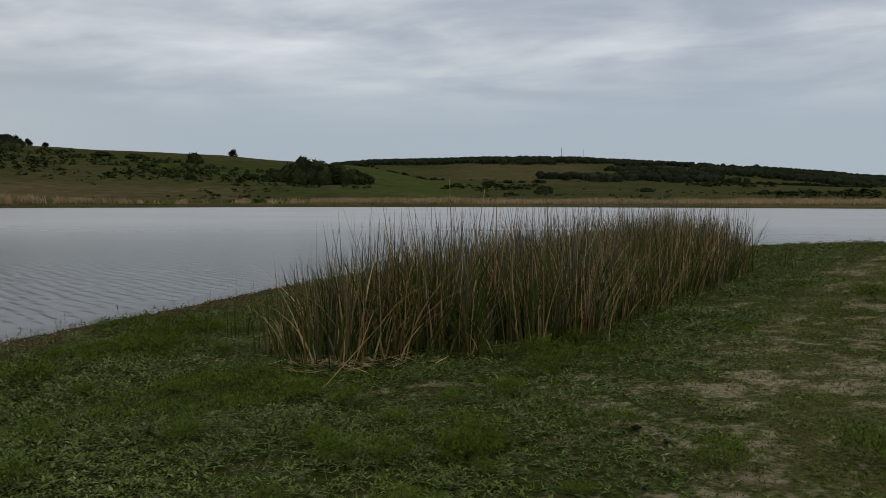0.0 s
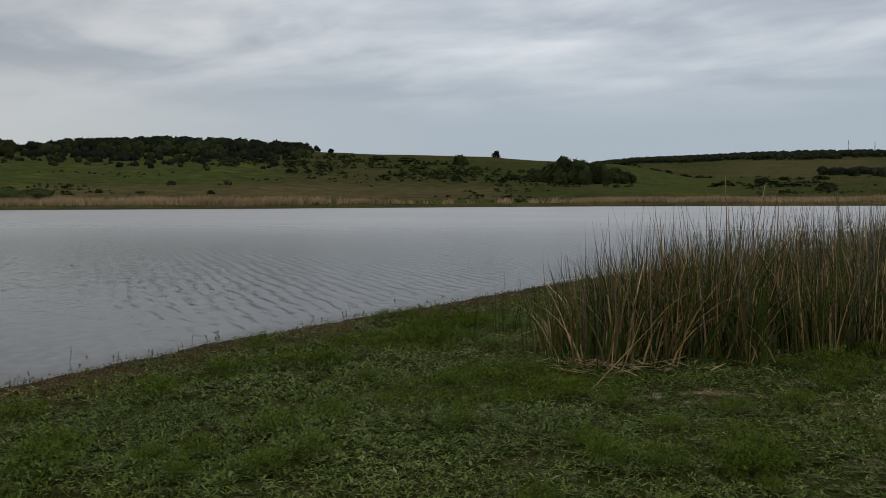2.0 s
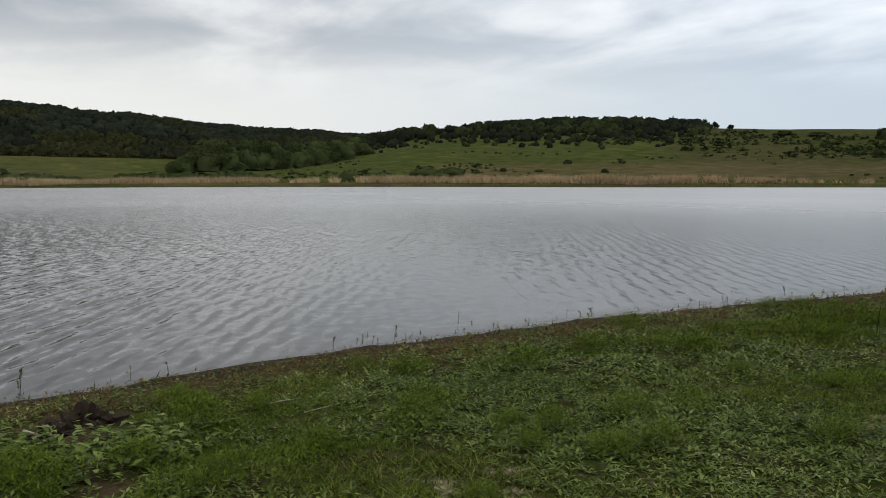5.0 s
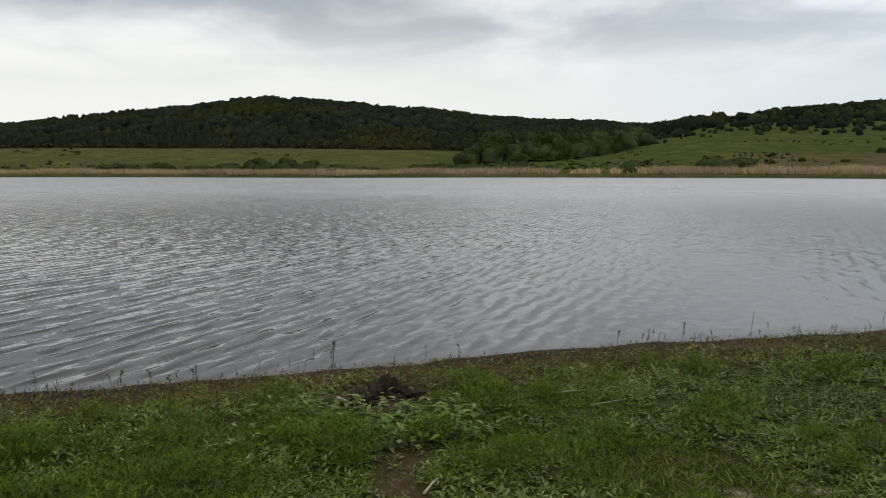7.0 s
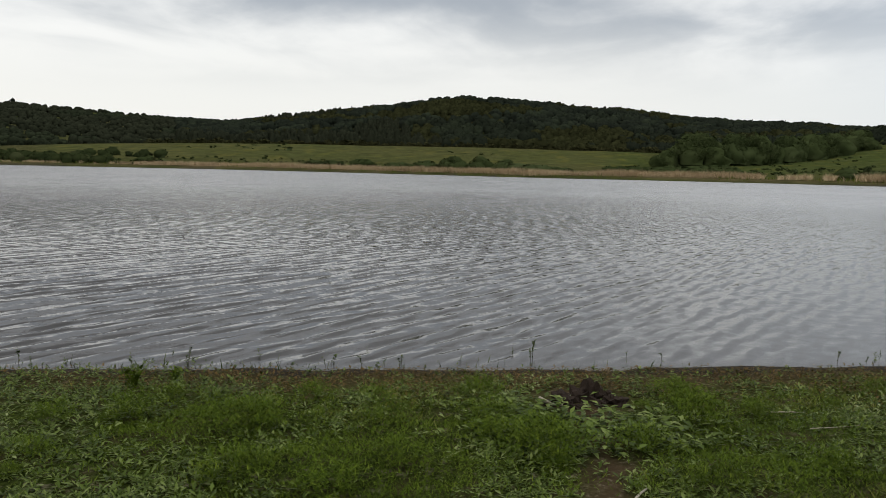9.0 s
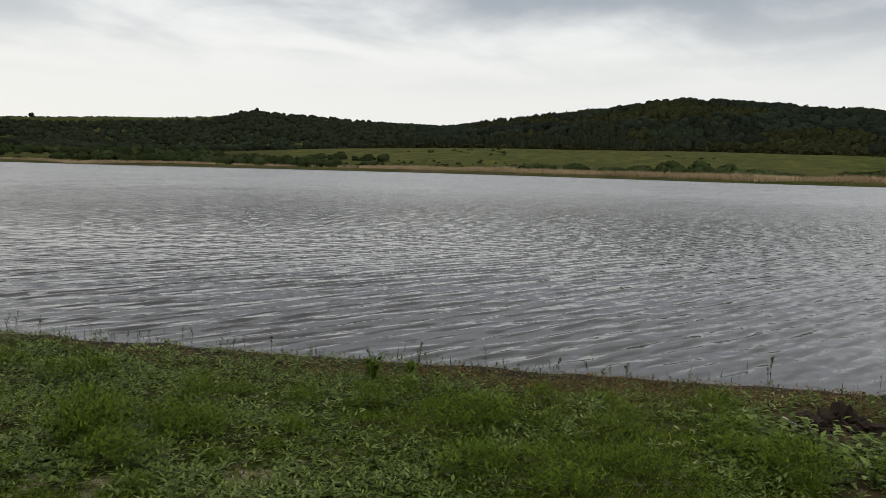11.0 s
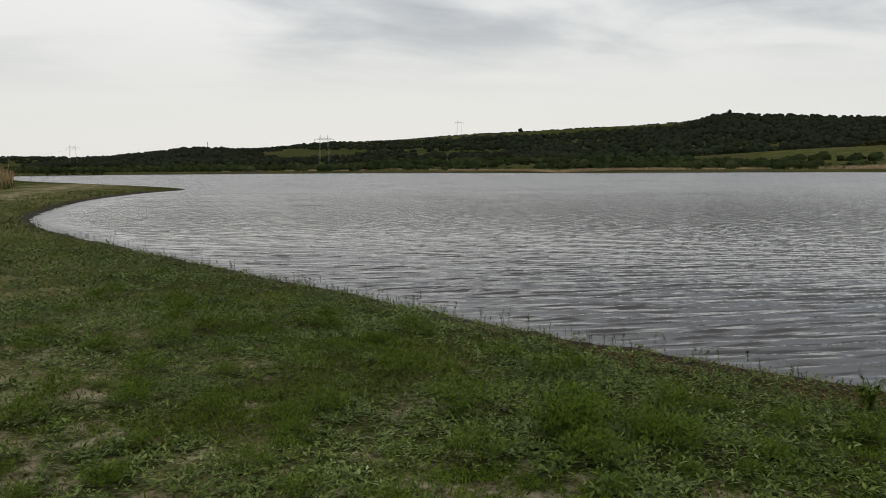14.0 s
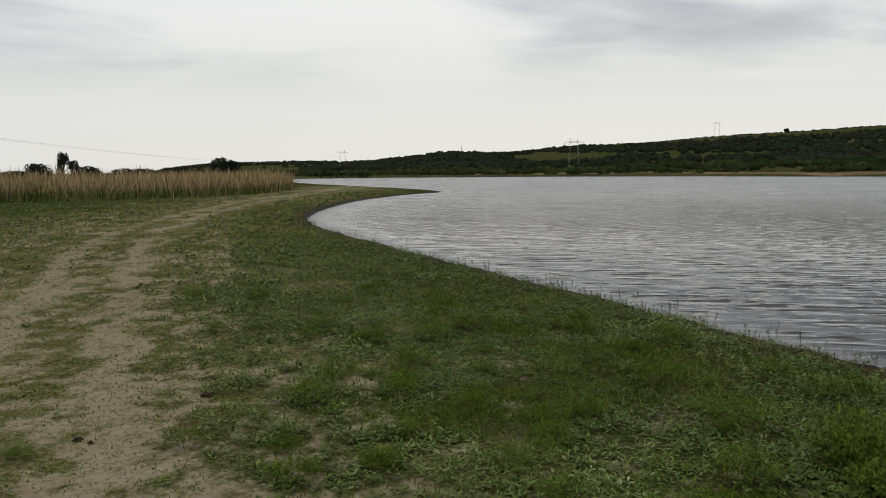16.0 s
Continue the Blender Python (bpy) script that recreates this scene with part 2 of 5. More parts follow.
REED_PALE = leafy("pale_far_reeds", [(0.0, (0.170, 0.125, 0.060)), (0.5, (0.340, 0.250, 0.140)), (1.0, (0.480, 0.380, 0.240))], 0.8, 0.1)
REED_FAR = leafy("dull_far_reeds", [(0.0, (0.2389, 0.1673, 0.0924)), (0.5, (0.3585, 0.2629, 0.1514)), (1.0, (0.4779, 0.3664, 0.2151))], 0.9, 0.0, 0.05, 0.4)
# dark green with extra blue: the haze of distance is mixed into this colour
HAZY_WOOD_LEAF = leafy("haze_toned_wood_foliage", [(0.0, (0.0100, 0.0124, 0.0086)), (0.5, (0.0172, 0.0207, 0.0139)), (0.85, (0.0252, 0.0311, 0.0183)), (1.0, (0.0354, 0.0413, 0.0245))], 0.9, 0.0, 0.035, 0.4)
PINE_LEAF = leafy("far_pine_foliage", [(0.0, (0.0113, 0.0122, 0.0094)), (0.6, (0.0188, 0.0203, 0.0145)), (1.0, (0.0284, 0.0302, 0.0198))], 0.9, 0.0, 0.035, 0.4)
OLIVE_LEAF = leafy("olive_brown_foliage", [(0.0, (0.018, 0.017, 0.008)), (0.5, (0.034, 0.033, 0.014)), (1.0, (0.055, 0.054, 0.022))], 0.9, 0.0, 0.05, 0.5)
OLIVE_WOOD = leafy("olive_wood_foliage", [(0.0, (0.013, 0.013, 0.006)), (0.5, (0.025, 0.025, 0.011)), (1.0, (0.040, 0.041, 0.017))], 0.9, 0.0, 0.03, 0.5)
BUSH_LEAF = leafy("bush_foliage", [(0.0, (0.0120, 0.0174, 0.0077)), (0.5, (0.0263, 0.0339, 0.0126)), (1.0, (0.0512, 0.0573, 0.0252))], 0.9, 0.0, 0.05, 0.45)
TREE_LEAF = leafy("meadow_tree_foliage", [(0.0, (0.0211, 0.0287, 0.0102)), (0.5, (0.0401, 0.0517, 0.0187)), (1.0, (0.0677, 0.0784, 0.0329))], 0.9, 0.0, 0.05, 0.45)
BARK = plain("bark", (0.075, 0.060, 0.045), 0.9)
STEEL = plain("galvanised_steel", (0.20, 0.205, 0.21), 0.6, 0.1, 0.15)
TWIG = plain("bleached_twig", (0.36, 0.31, 0.24), 0.8, 0.0, 0.25, 20)
PEAT = plain("dark_clod", (0.030, 0.021, 0.015), 0.95, 0.0, 0.5, 14)

# ---- plan of the place: bearings run to the left from the first view, in degrees ----


def vnoise(x, y, scale, seed=0, octaves=3):
    """Smooth value noise, 0 to 1."""
    x, y = np.asarray(x, float), np.asarray(y, float)
    total, amp, norm = np.zeros_like(x), 1.0, 0.0
    for o in range(octaves):
        u, v = x * scale * 2 ** o + 31.7 * o + seed * 7.13, y * scale * 2 ** o - 17.3 * o + seed * 3.71
        iu, iv = np.floor(u), np.floor(v)
        fu, fv = u - iu, v - iv
        fu, fv = fu * fu * (3 - 2 * fu), fv * fv * (3 - 2 * fv)

        def cell(a, b):
            q = np.sin(a * 127.1 + b * 311.7 + seed * 74.7) * 43758.5453
            return q - np.floor(q)

        top = cell(iu, iv) * (1 - fu) + cell(iu + 1, iv) * fu
        low = cell(iu, iv + 1) * (1 - fu) + cell(iu + 1, iv + 1) * fu
        total += amp * (top * (1 - fv) + low * fv)
        norm += amp
        amp *= 0.5
    return total / norm


def step(v, lo, hi):
    q = np.clip((v - lo) / (hi - lo), 0, 1)
    return q * q * (3 - 2 * q)


def bearing_xy(az, r):
    a = np.radians(az)
    return -np.sin(a) * r, np.cos(a) * r


# the near bank from the right, past the walker, to the tip of the spit and the bay behind it
NEAR_SHORE = [(60, 46), (20, 37), (11.6, 33.2), (5, 27.5), (0.5, 23.4), (-2.6, 20), (-3.9, 16.2), (-5.0, 12.9), (-6.1, 9.8), (-6.8, 6.8), (-7.25, 3.6),
              (-7.45, 1.4), (-7.65, -0.4), (-8.0, -2.8), (-8.5, -5.5), (-9.6, -9.2), (-11.4, -16.4), (-12.9, -21.6), (-14.6, -26.8), (-16.6, -31.4),
              (-20.6, -37.4), (-28.8, -47.8), (-41.0, -59.4), (-50.5, -64.6), (-55.0, -74.0), (-60.5, -90.0), (-78.0, -150.0), (-130, -262)]
# the opposite shore: bearing and distance
FAR_SHORE = [(-60, 250), (-28, 226), (-10, 226), (5, 222), (18, 204), (32, 192), (45, 204), (60, 214), (72, 205), (80, 224), (92, 262), (105, 270), (117, 275),
             (128, 345), (140, 352), (147, 350), (152, 330)]
FAR_AZ = np.array([p[0] for p in FAR_SHORE], float)
FAR_R = np.array([p[1] for p in FAR_SHORE], float)


def soften(points, rounds=2):
    p = np.array(points, float)
    for _ in range(rounds):
        q = np.empty((2 * len(p) - 2, 2))
        q[0::2] = p[:-1] * 0.75 + p[1:] * 0.25
        q[1::2] = p[:-1] * 0.25 + p[1:] * 0.75
        p = np.vstack([p[:1], q, p[-1:]])
    return p


_far_xy = [bearing_xy(a, r) for a, r in FAR_SHORE]
NEAR_LINE = soften(NEAR_SHORE)
LAKE = np.vstack([NEAR_LINE, soften(_far_xy[::-1])])


def shore_distance(x, y):
    """Distance to the lake's edge: above zero on land, below on the water."""
    p = LAKE
    best = np.full(x.shape, 1e9)
    inside = np.zeros(x.shape, bool)
    for i in range(len(p)):
        a, b = p[i], p[(i + 1) % len(p)]
        e = b - a
        k = np.clip(((x - a[0]) * e[0] + (y - a[1]) * e[1]) / (e @ e + 1e-12), 0, 1)
        best = np.minimum(best, np.hypot(x - a[0] - k * e[0], y - a[1] - k * e[1]))
        cross = (a[1] > y) != (b[1] > y)
        with np.errstate(divide="ignore", invalid="ignore"):
            xi = a[0] + (y - a[1]) / (b[1] - a[1] + 1e-12) * e[0]
        inside ^= cross & (x < xi)
    return np.where(inside, -best, best)


# ridges: bearings with the angle to which the ground rises there, crest distance, foot distance
RIDGES = []
RIDGES.append(("far_ridge", [(-60, 0.5), (-45, 1.0), (-28, 1.25), (-23, 1.80), (-16, 2.30), (-8.5, 2.72), (-4, 2.76), (3, 2.55), (6, 2.42), (9, 2.1), (14, 1.2), (20, 0)], 1500, 520))
RIDGES.append(("low_rise", [(-60, 0.4), (-30, 0.7), (-20, 1.0), (-8, 1.25), (0, 1.3), (8, 1.2), (14, 0.8), (20, 0.2)], 560, 235))
RIDGES.append(("grass_hill", [(-6, 0), (0, 1.0), (3, 1.7), (5.5, 2.25), (7.5, 2.42), (11, 2.60), (15, 2.86), (18.5, 2.94), (22, 3.01), (25.5, 3.18), (28, 3.22), (34, 3.45), (38, 3.50), (42, 3.2), (46.5, 2.95), (50, 2.35), (54, 1.7), (60, 0.9), (66, 0)], 560, 222))
RIDGES.append(("wooded_hill", [(44, 0), (50, 2.5), (54, 2.85), (57.5, 2.98), (61.5, 3.32), (65, 3.78), (68.8, 3.96), (72.3, 4.32), (76, 4.46), (78, 4.40), (80, 4.06), (84, 3.55), (87.6, 3.08), (90.4, 2.75), (92.3, 2.4), (95, 2.0), (100, 1.2), (106, 0)], 800, 440))
RIDGES.append(("field_rise", [(48, 0.6), (56, 1.1), (66, 1.25), (75, 1.35), (88, 1.3), (96, 1.15), (102, 0.9), (108, 0.55), (118, 0.35), (130, 0.2)], 430, 262))
RIDGES.append(("long_ridge", [(84, 1.8), (88, 2.3), (92.3, 2.55), (96, 2.70), (100, 2.95), (104, 3.15), (106, 3.2), (108, 2.90), (114.8, 2.60), (121, 2.34), (123.5, 2.25), (127, 1.95), (133.5, 1.68), (137.5, 1.36), (142.5, 1.26), (145, 0.95), (148, 0.55), (154, 0)], 1000, 390))
RIDGES.append(("distant_hills", [(132, 0), (140, 0.7), (145, 0.90), (149.4, 0.76), (153, 0.78), (158, 0.66), (161, 0.30), (164, 0.08), (190, 0.08), (215, 0.5), (240, 0.8), (280, 0.6), (300, 0.5)], 2600, 900))


def ground_z(x, y, sd=None):
    x, y = np.asarray(x, float), np.asarray(y, float)
    if sd is None:
        sd = shore_distance(x, y)
    az = (np.degrees(np.arctan2(-x, y)) + 60) % 360 - 60
    r = np.hypot(x, y)
    sd = sd + (1 - step(r, 60, 110)) * ((vnoise(x, y, 1.3, 27, 2) - 0.5) * 0.34 + (vnoise(x, y, 5.0, 29, 2) - 0.5) * 0.14) * step(-np.abs(sd), -2.5, -0.6)
    land = 0.045 * step(sd, 0.0, 0.22) + 0.27 * (1 - np.exp(-np.maximum(sd, 0) / 4.2))
    bed = -np.minimum(1.6, 0.13 * np.maximum(-sd, 0))
    z = WATER_Z + np.where(sd > 0, land, bed)
    z += 0.65 * step(sd, 0.5, 9) * step(r, 140, 190)
    lump = (vnoise(x, y, 0.9, 3) - 0.5) * 0.07 + (vnoise(x, y, 3.1, 5, 2) - 0.5) * 0.03
    z += lump * step(sd, 0.1, 1.2) * (1 - step(r, 60, 120))
    hills = np.zeros_like(x)
    for name, nodes, crest, foot in RIDGES:
        a = np.array([p[0] for p in nodes], float)
        e = np.array([p[1] for p in nodes], float)
        el = sum(np.interp(az + d, a, e, left=0, right=0) for d in (-0.7, 0, 0.7)) / 3
        wob = 1 + 0.10 * (vnoise(az * 3.0, r * 0 + 5, 0.05, len(name), 2) - 0.5)
        cr = crest * wob
        top = 1.9 + cr * np.tan(np.radians(el))
        q = np.clip((r - foot) / (cr - foot), 0, 1)
        rise = q * 0.55 + 0.45 * q * q * (3 - 2 * q)
        fall = 1 - 0.5 * np.clip((r - cr) / (0.9 * cr), 0, 1)
        hills = np.maximum(hills, np.where(el > 0.01, top * rise * fall, 0))
    rough = (vnoise(x, y, 0.02, 9, 4) - 0.5) * 3.0 * step(r, 300, 700)
    return z + hills * step(sd, 4, 40) + rough * step(hills, 1, 10)


# the vehicle track along the bank
TRACK = soften([(-60, -98), (-44, -76), (-30, -58), (-19, -44), (-9.0, -28), (-4.3, -17), (-2.3, -10), (-0.85, -6), (0.35, -2), (1.35, 2), (2.7, 6), (4.6, 9.8), (7.6, 14.6),
                (12.6, 22.6), (24, 36), (60, 58)])


FORK = soften([(-24, -50), (-13.5, -37.5), (-6, -33.5), (4, -31.5), (24, -30)])


def track_distance(x, y, line=None):
    best, side = np.full(x.shape, 1e9), np.zeros(x.shape)
    line = TRACK if line is None else line
    for a, b in zip(line[:-1], line[1:]):
        e = b - a
        k = np.clip(((x - a[0]) * e[0] + (y - a[1]) * e[1]) / (e @ e), 0, 1)
        dx, dy = x - a[0] - k * e[0], y - a[1] - k * e[1]
        d = np.hypot(dx, dy)
        s = np.sign(e[0] * dy - e[1] * dx)
        hit = d < best
        best, side = np.where(hit, d, best), np.where(hit, s, side)
    return best * side


def bareness(x, y, sd):
    """How bare the sandy ground lies: the two ruts, and worn patches beside them."""
    t = track_distance(x, y)
    ruts = np.maximum(np.exp(-((t - 0.58) / 0.24) ** 2), np.exp(-((t + 0.58) / 0.24) ** 2))
    reach = 1.35 - 0.65 * step(y, 0, 4) + 3.2 * step(-y, 10, 28)
    wide = np.exp(-(np.maximum(np.abs(t) - 0.9, 0) / reach) ** 2)
    f = np.abs(track_distance(x, y, FORK))
    wide = np.maximum(wide, 1.15 * np.exp(-(np.maximum(f - 1.0, 0) / 2.0) ** 2))
    n = vnoise(x, y, 1.9, 11, 4)
    patch = vnoise(x, y, 0.55, 17, 3)
    fine = vnoise(x, y, 6.5, 19, 2)
    worn = 1.0 - 0.50 * step(y, -3, 2)
    v = (ruts * 0.52 + wide * (0.42 + 0.09 * step(-y, 3, 9) - 0.14 * step(-y, 13, 22))) * worn + (n - 0.5) * 1.0 + (patch - 0.5) * 0.5 + (fine - 0.5) * 1.5
    return step(v, 0.15, 0.88) * step(sd, 2.2, 4.0) * (1 - 0.22 * step(y, -3, 2))


SCRAPE = soften([(-6.1, 2.45), (-5.5, 2.3), (-4.8, 2.12), (-4.1, 1.86), (-3.0, 1.5)])


def scraped(x, y):
    """A strip of bare brown soil that runs up from the dark clods."""
    d = np.abs(track_distance(x, y, SCRAPE)) + (vnoise(x, y, 4.0, 23, 2) - 0.5) * 0.35
    return (1 - step(d, 0.0, 0.24)) * (x < -2.8) * (x > -6.3)


def make_mesh(name, verts, faces, mat, smooth=False):
    """A mesh out of arrays; faces is an (n, 3) or (n, 4) array."""
    verts, faces = np.asarray(verts, np.float32), np.asarray(faces, np.int32)
    me = bpy.data.meshes.new(name)
    n, k = faces.shape
    me.vertices.add(len(verts))
    me.vertices.foreach_set("co", verts.ravel())
    me.loops.add(n * k)
    me.loops.foreach_set("vertex_index", faces.ravel())
    me.polygons.add(n)
    me.polygons.foreach_set("loop_start", np.arange(0, n * k, k, dtype=np.int32))
    me.polygons.foreach_set("loop_total", np.full(n, k, np.int32))
    if smooth:
        me.polygons.foreach_set("use_smooth", np.ones(n, bool))
    me.update(calc_edges=True)
    me.materials.append(mat)
    return me


def part(name, me, parent, label=""):
    ob = new(name, me)
    ob.parent = parent
    return tagged(ob, label)


def build_ground():
    fine = np.arange(-42, 182, 0.5)
    coarse = np.arange(182, 318, 4.0)
    az = np.concatenate([fine, coarse])
    rings = [0.02]
    while rings[-1] < 4700:
        r = rings[-1]
        rings.append(r * (1.5 if r < 0.5 else 1.10 if r < 3 else 1.024 if r < 6 else 1.015 if r < 14 else 1.024 if r < 60 else 1.03))
    rr = np.array(rings)
    A, R = np.meshgrid(az, rr)
    x, y = bearing_xy(A.ravel(), R.ravel())
    sd = shore_distance(x, y)
    z = ground_z(x, y, sd)
    n, k = len(az), len(rr)
    i, j = np.meshgrid(np.arange(k - 1), np.arange(n), indexing="ij")
    j2 = (j + 1) % n
    faces = np.stack([i * n + j, i * n + j2, (i + 1) * n + j2, (i + 1) * n + j], -1).reshape(-1, 4)[:, ::-1]
    verts = np.stack([x, y, z], 1)
    me = make_mesh("ground", verts, faces, GROUND, True)
    r = np.hypot(x, y)
    azv = A.ravel()
    far = step(r, 110, 190)
    near_bank = 1 - step(r, 90, 160)
    lush = np.zeros_like(x)
    for a0, a1, r0, r1 in ((-2, 7, 280, 520), (44, 60, 250, 520), (64, 104, 300, 470), (30, 50, 300, 480)):
        lush = np.maximum(lush, step(azv, a0 - 2, a0 + 2) * (1 - step(azv, a1 - 2, a1 + 2)) * step(r, r0 - 30, r0 + 30) * (1 - step(r, r1 - 30, r1 + 30)))
    dry = np.zeros_like(x)
    for a0, a1, r0, r1, part_dry in ((-10, -1, 700, 1150, 0.35), (14, 46, 236, 300, 0.5), (-30, 0, 230, 252, 0.7), (66, 104, 300, 440, 0.22)):
        dry = np.maximum(dry, part_dry * (0.4 + 0.9 * vnoise(x, y, 0.03, 8)) * step(azv, a0 - 2, a0 + 2) * (1 - step(azv, a1 - 2, a1 + 2)) * step(r, r0 - 15, r0 + 15) * (1 - step(r, r1 - 15, r1 + 15)))
    belt = step(sd, 4.5, 6.5) * (1 - step(sd, 12, 19)) * step(r, 150, 180) * np.interp(azv, [-34, 9, 14, 20, 26, 29, 50, 53, 58, 64, 96, 102, 112, 124, 127], [0.8, 0.8, 0.3, 0.2, 0.5, 0.8, 0.8, 0.4, 0.7, 0.9, 0.8, 0.3, 0.6, 0.7, 0.2])
    dry = np.maximum(dry, belt * (0.6 + 0.6 * vnoise(x, y, 0.09, 12, 2)))
    edge = sd + (vnoise(x, y, 2.2, 21, 2) - 0.5) * 0.35
    layers = {
        "far": far, "lush": lush * (0.5 + 0.5 * vnoise(x, y, 0.02, 2)), "dry": dry,
        "bare": bareness(x, y, sd) * near_bank,
        "brown": (1 - step(edge, 0.3, np.interp(y, [-4, 1, 14], [0.8, 1.9, 2.2]))) * near_bank * (0.55 + 0.45 * step(vnoise(x, y, 1.3, 4), 0.35, 0.6)),
        "mud": (1 - step(edge, 0.30, 0.54)) * np.where(r < 150, 1, 0.7),
    }
    tr = np.abs(track_distance(x, y))
    layers["trodden"] = (np.exp(-(tr / np.interp(y, [-24, -8, 0, 4], [7.0, 3.8, 2.0, 1.2])) ** 2) * (0.45 + 0.9 * step(vnoise(x, y, 0.8, 25, 3), 0.3, 0.65)) * near_bank).clip(0, 1) * (1 - 0.65 * step(y, -2, 2))
    layers["brown"] = np.maximum(layers["brown"], scraped(x, y))
    for name, values in layers.items():
        a = me.attributes.new(name, "FLOAT", "POINT")
        a.data.foreach_set("value", values.astype(np.float32))
    tagged(new("ground", me), "grassy lake bank with sandy wheel ruts running on into green hills", "ground", kind="structure")


build_ground()


def wave_height(x, y, spacing):
    """Small wind waves that run along the bearing of about 130 degrees, their crests bent and broken by slow drifts of phase; each train only where the mesh is fine enough for it."""
    z = np.zeros_like(x)
    for i, (length, bearing, slope) in enumerate(((0.30, 131, 0.160), (0.21, 121, 0.130), (0.44, 138, 0.100), (0.25, 146, 0.070))):
        a = radians(bearing)
        k = 2 * math.pi / length
        drift = 7.0 * vnoise(x, y, 0.45 / length * 0.3, 121 + i, 3) + 2.2 * vnoise(x, y, 0.9 / length * 0.3, 131 + i, 2)
        size = 0.55 + 0.6 * vnoise(x, y, 0.5, 141 + i, 2)
        w = np.sin(k * (-math.sin(a) * x + math.cos(a) * y) + drift)
        z += slope / k * size * (w + 0.25 * w * w) * (1 - step(spacing, length * 0.3, length * 0.5))
    return z


def build_water():
    # one sheet that runs a little under the banks; the waves die out towards the near shore
    az = np.concatenate([np.arange(-48, -32, 2.0), np.arange(-32, 174, 0.3), np.arange(174, 177, 1.0)])
    rings = [5.0]
    while rings[-1] < 425:
        r = rings[-1]
        rings.append(r + (max(0.045, 0.052 * (r / 8) ** 1.3) if r < 48 else r * 0.03))
    A, R = np.meshgrid(az, np.array(rings))
    A, R = A.ravel(), R.ravel()
    x, y = bearing_xy(A, R)
    sd = shore_distance(x, y)
    n, k = len(az), len(rings)
    i, j = np.meshgrid(np.arange(k - 1), np.arange(n - 1), indexing="ij")
    faces = np.stack([(i + 1) * n + j, (i + 1) * n + j + 1, i * n + j + 1, i * n + j], -1).reshape(-1, 4)
    faces = faces[(sd[faces] < 0.8).any(axis=1)]
    wind = np.interp(A, [-30, 20, 45, 75, 125], [0.42, 0.45, 0.65, 1.0, 1.45])
    calm = 0.10 + 0.90 * step(-sd, 0.0, np.clip(R * 0.07, 0.5, 3.0))
    spacing = np.maximum(0.052 * (R / 8) ** 1.3 * 0.8, R * 0.0052)
    z = WATER_Z + wave_height(x, y, spacing) * wind * calm * np.interp(A, [20, 65], [0.45, 1.0])
    used = np.unique(faces)
    index = np.zeros(len(x), np.int64)
    index[used] = np.arange(len(used))
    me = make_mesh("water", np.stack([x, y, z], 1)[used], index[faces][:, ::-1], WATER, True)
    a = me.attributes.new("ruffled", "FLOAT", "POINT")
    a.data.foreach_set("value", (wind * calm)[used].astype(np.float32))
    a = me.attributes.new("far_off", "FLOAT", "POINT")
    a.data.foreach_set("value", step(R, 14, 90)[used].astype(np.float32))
    # how much painted sky reflection the base colour gets, by distance and bearing
    a = me.attributes.new("far_gleam", "FLOAT", "POINT")
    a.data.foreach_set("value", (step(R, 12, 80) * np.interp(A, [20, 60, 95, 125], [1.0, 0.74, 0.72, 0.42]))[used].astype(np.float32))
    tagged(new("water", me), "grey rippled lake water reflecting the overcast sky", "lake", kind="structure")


build_water()

# ---- growing things: shared shapes ----
RNG = np.random.default_rng(7)


def ribbons(base, height, width, lean, bend, seg=3, taper=1.4, plume=False):
    """Upright leaves or stalks as bent, tapering strips. lean is (n, 2), the way that the tip goes per unit of height."""
    n = len(base)
    face = RNG.uniform(0, math.pi, n)
    side = np.stack([np.cos(face), np.sin(face), np.zeros(n)], 1)
    rows = []
    for s in range(seg + 1):
        q = s / seg
        out = lean * (height * (q * (1 - bend) + bend * q * q))[:, None]
        sag = 1 - 0.35 * bend * q * q * np.minimum(1, np.hypot(lean[:, 0], lean[:, 1]) * 2)
        c = base + np.stack([out[:, 0], out[:, 1], height * q * sag], 1)
        wide = max(0.06, 1 - q ** taper * 0.94) if not plume else (0.18 if q < 0.5 else 1.0 if q < 0.9 else 0.25)
        w = (width * wide)[:, None] * side * 0.5
        rows += [c - w, c + w]
    k = 2 * (seg + 1)
    verts = np.stack(rows, 1).reshape(-1, 3)
    quads = np.array([[2 * s, 2 * s + 1, 2 * s + 3, 2 * s + 2] for s in range(seg)])
    faces = (np.arange(n)[:, None, None] * k + quads[None]).reshape(-1, 4)
    return verts, faces


def leaves(base, length, width, tilt, a=None):
    """Flat pointed leaves, folded along the middle."""
    n = len(base)
    a = RNG.uniform(0, 2 * math.pi, n) if a is None else a
    way = np.stack([np.cos(a) * np.cos(tilt), np.sin(a) * np.cos(tilt), np.sin(tilt)], 1)
    side = np.stack([-np.sin(a), np.cos(a), np.zeros(n)], 1)
    up = np.cross(way, side)
    mid = base + way * (length * 0.45)[:, None] + up * (-length * 0.06)[:, None]
    left = mid + side * (width * 0.5)[:, None] + up * (width * 0.22)[:, None]
    right = mid - side * (width * 0.5)[:, None] + up * (width * 0.22)[:, None]
    tip = base + way * length[:, None] - np.array([0, 0, 1.0]) * (length * 0.12)[:, None]
    verts = np.stack([base, left, tip, right], 1).reshape(-1, 3)
    faces = (np.arange(n)[:, None, None] * 4 + np.array([[0, 2, 1], [0, 3, 2]])[None]).reshape(-1, 3)
    return verts, faces


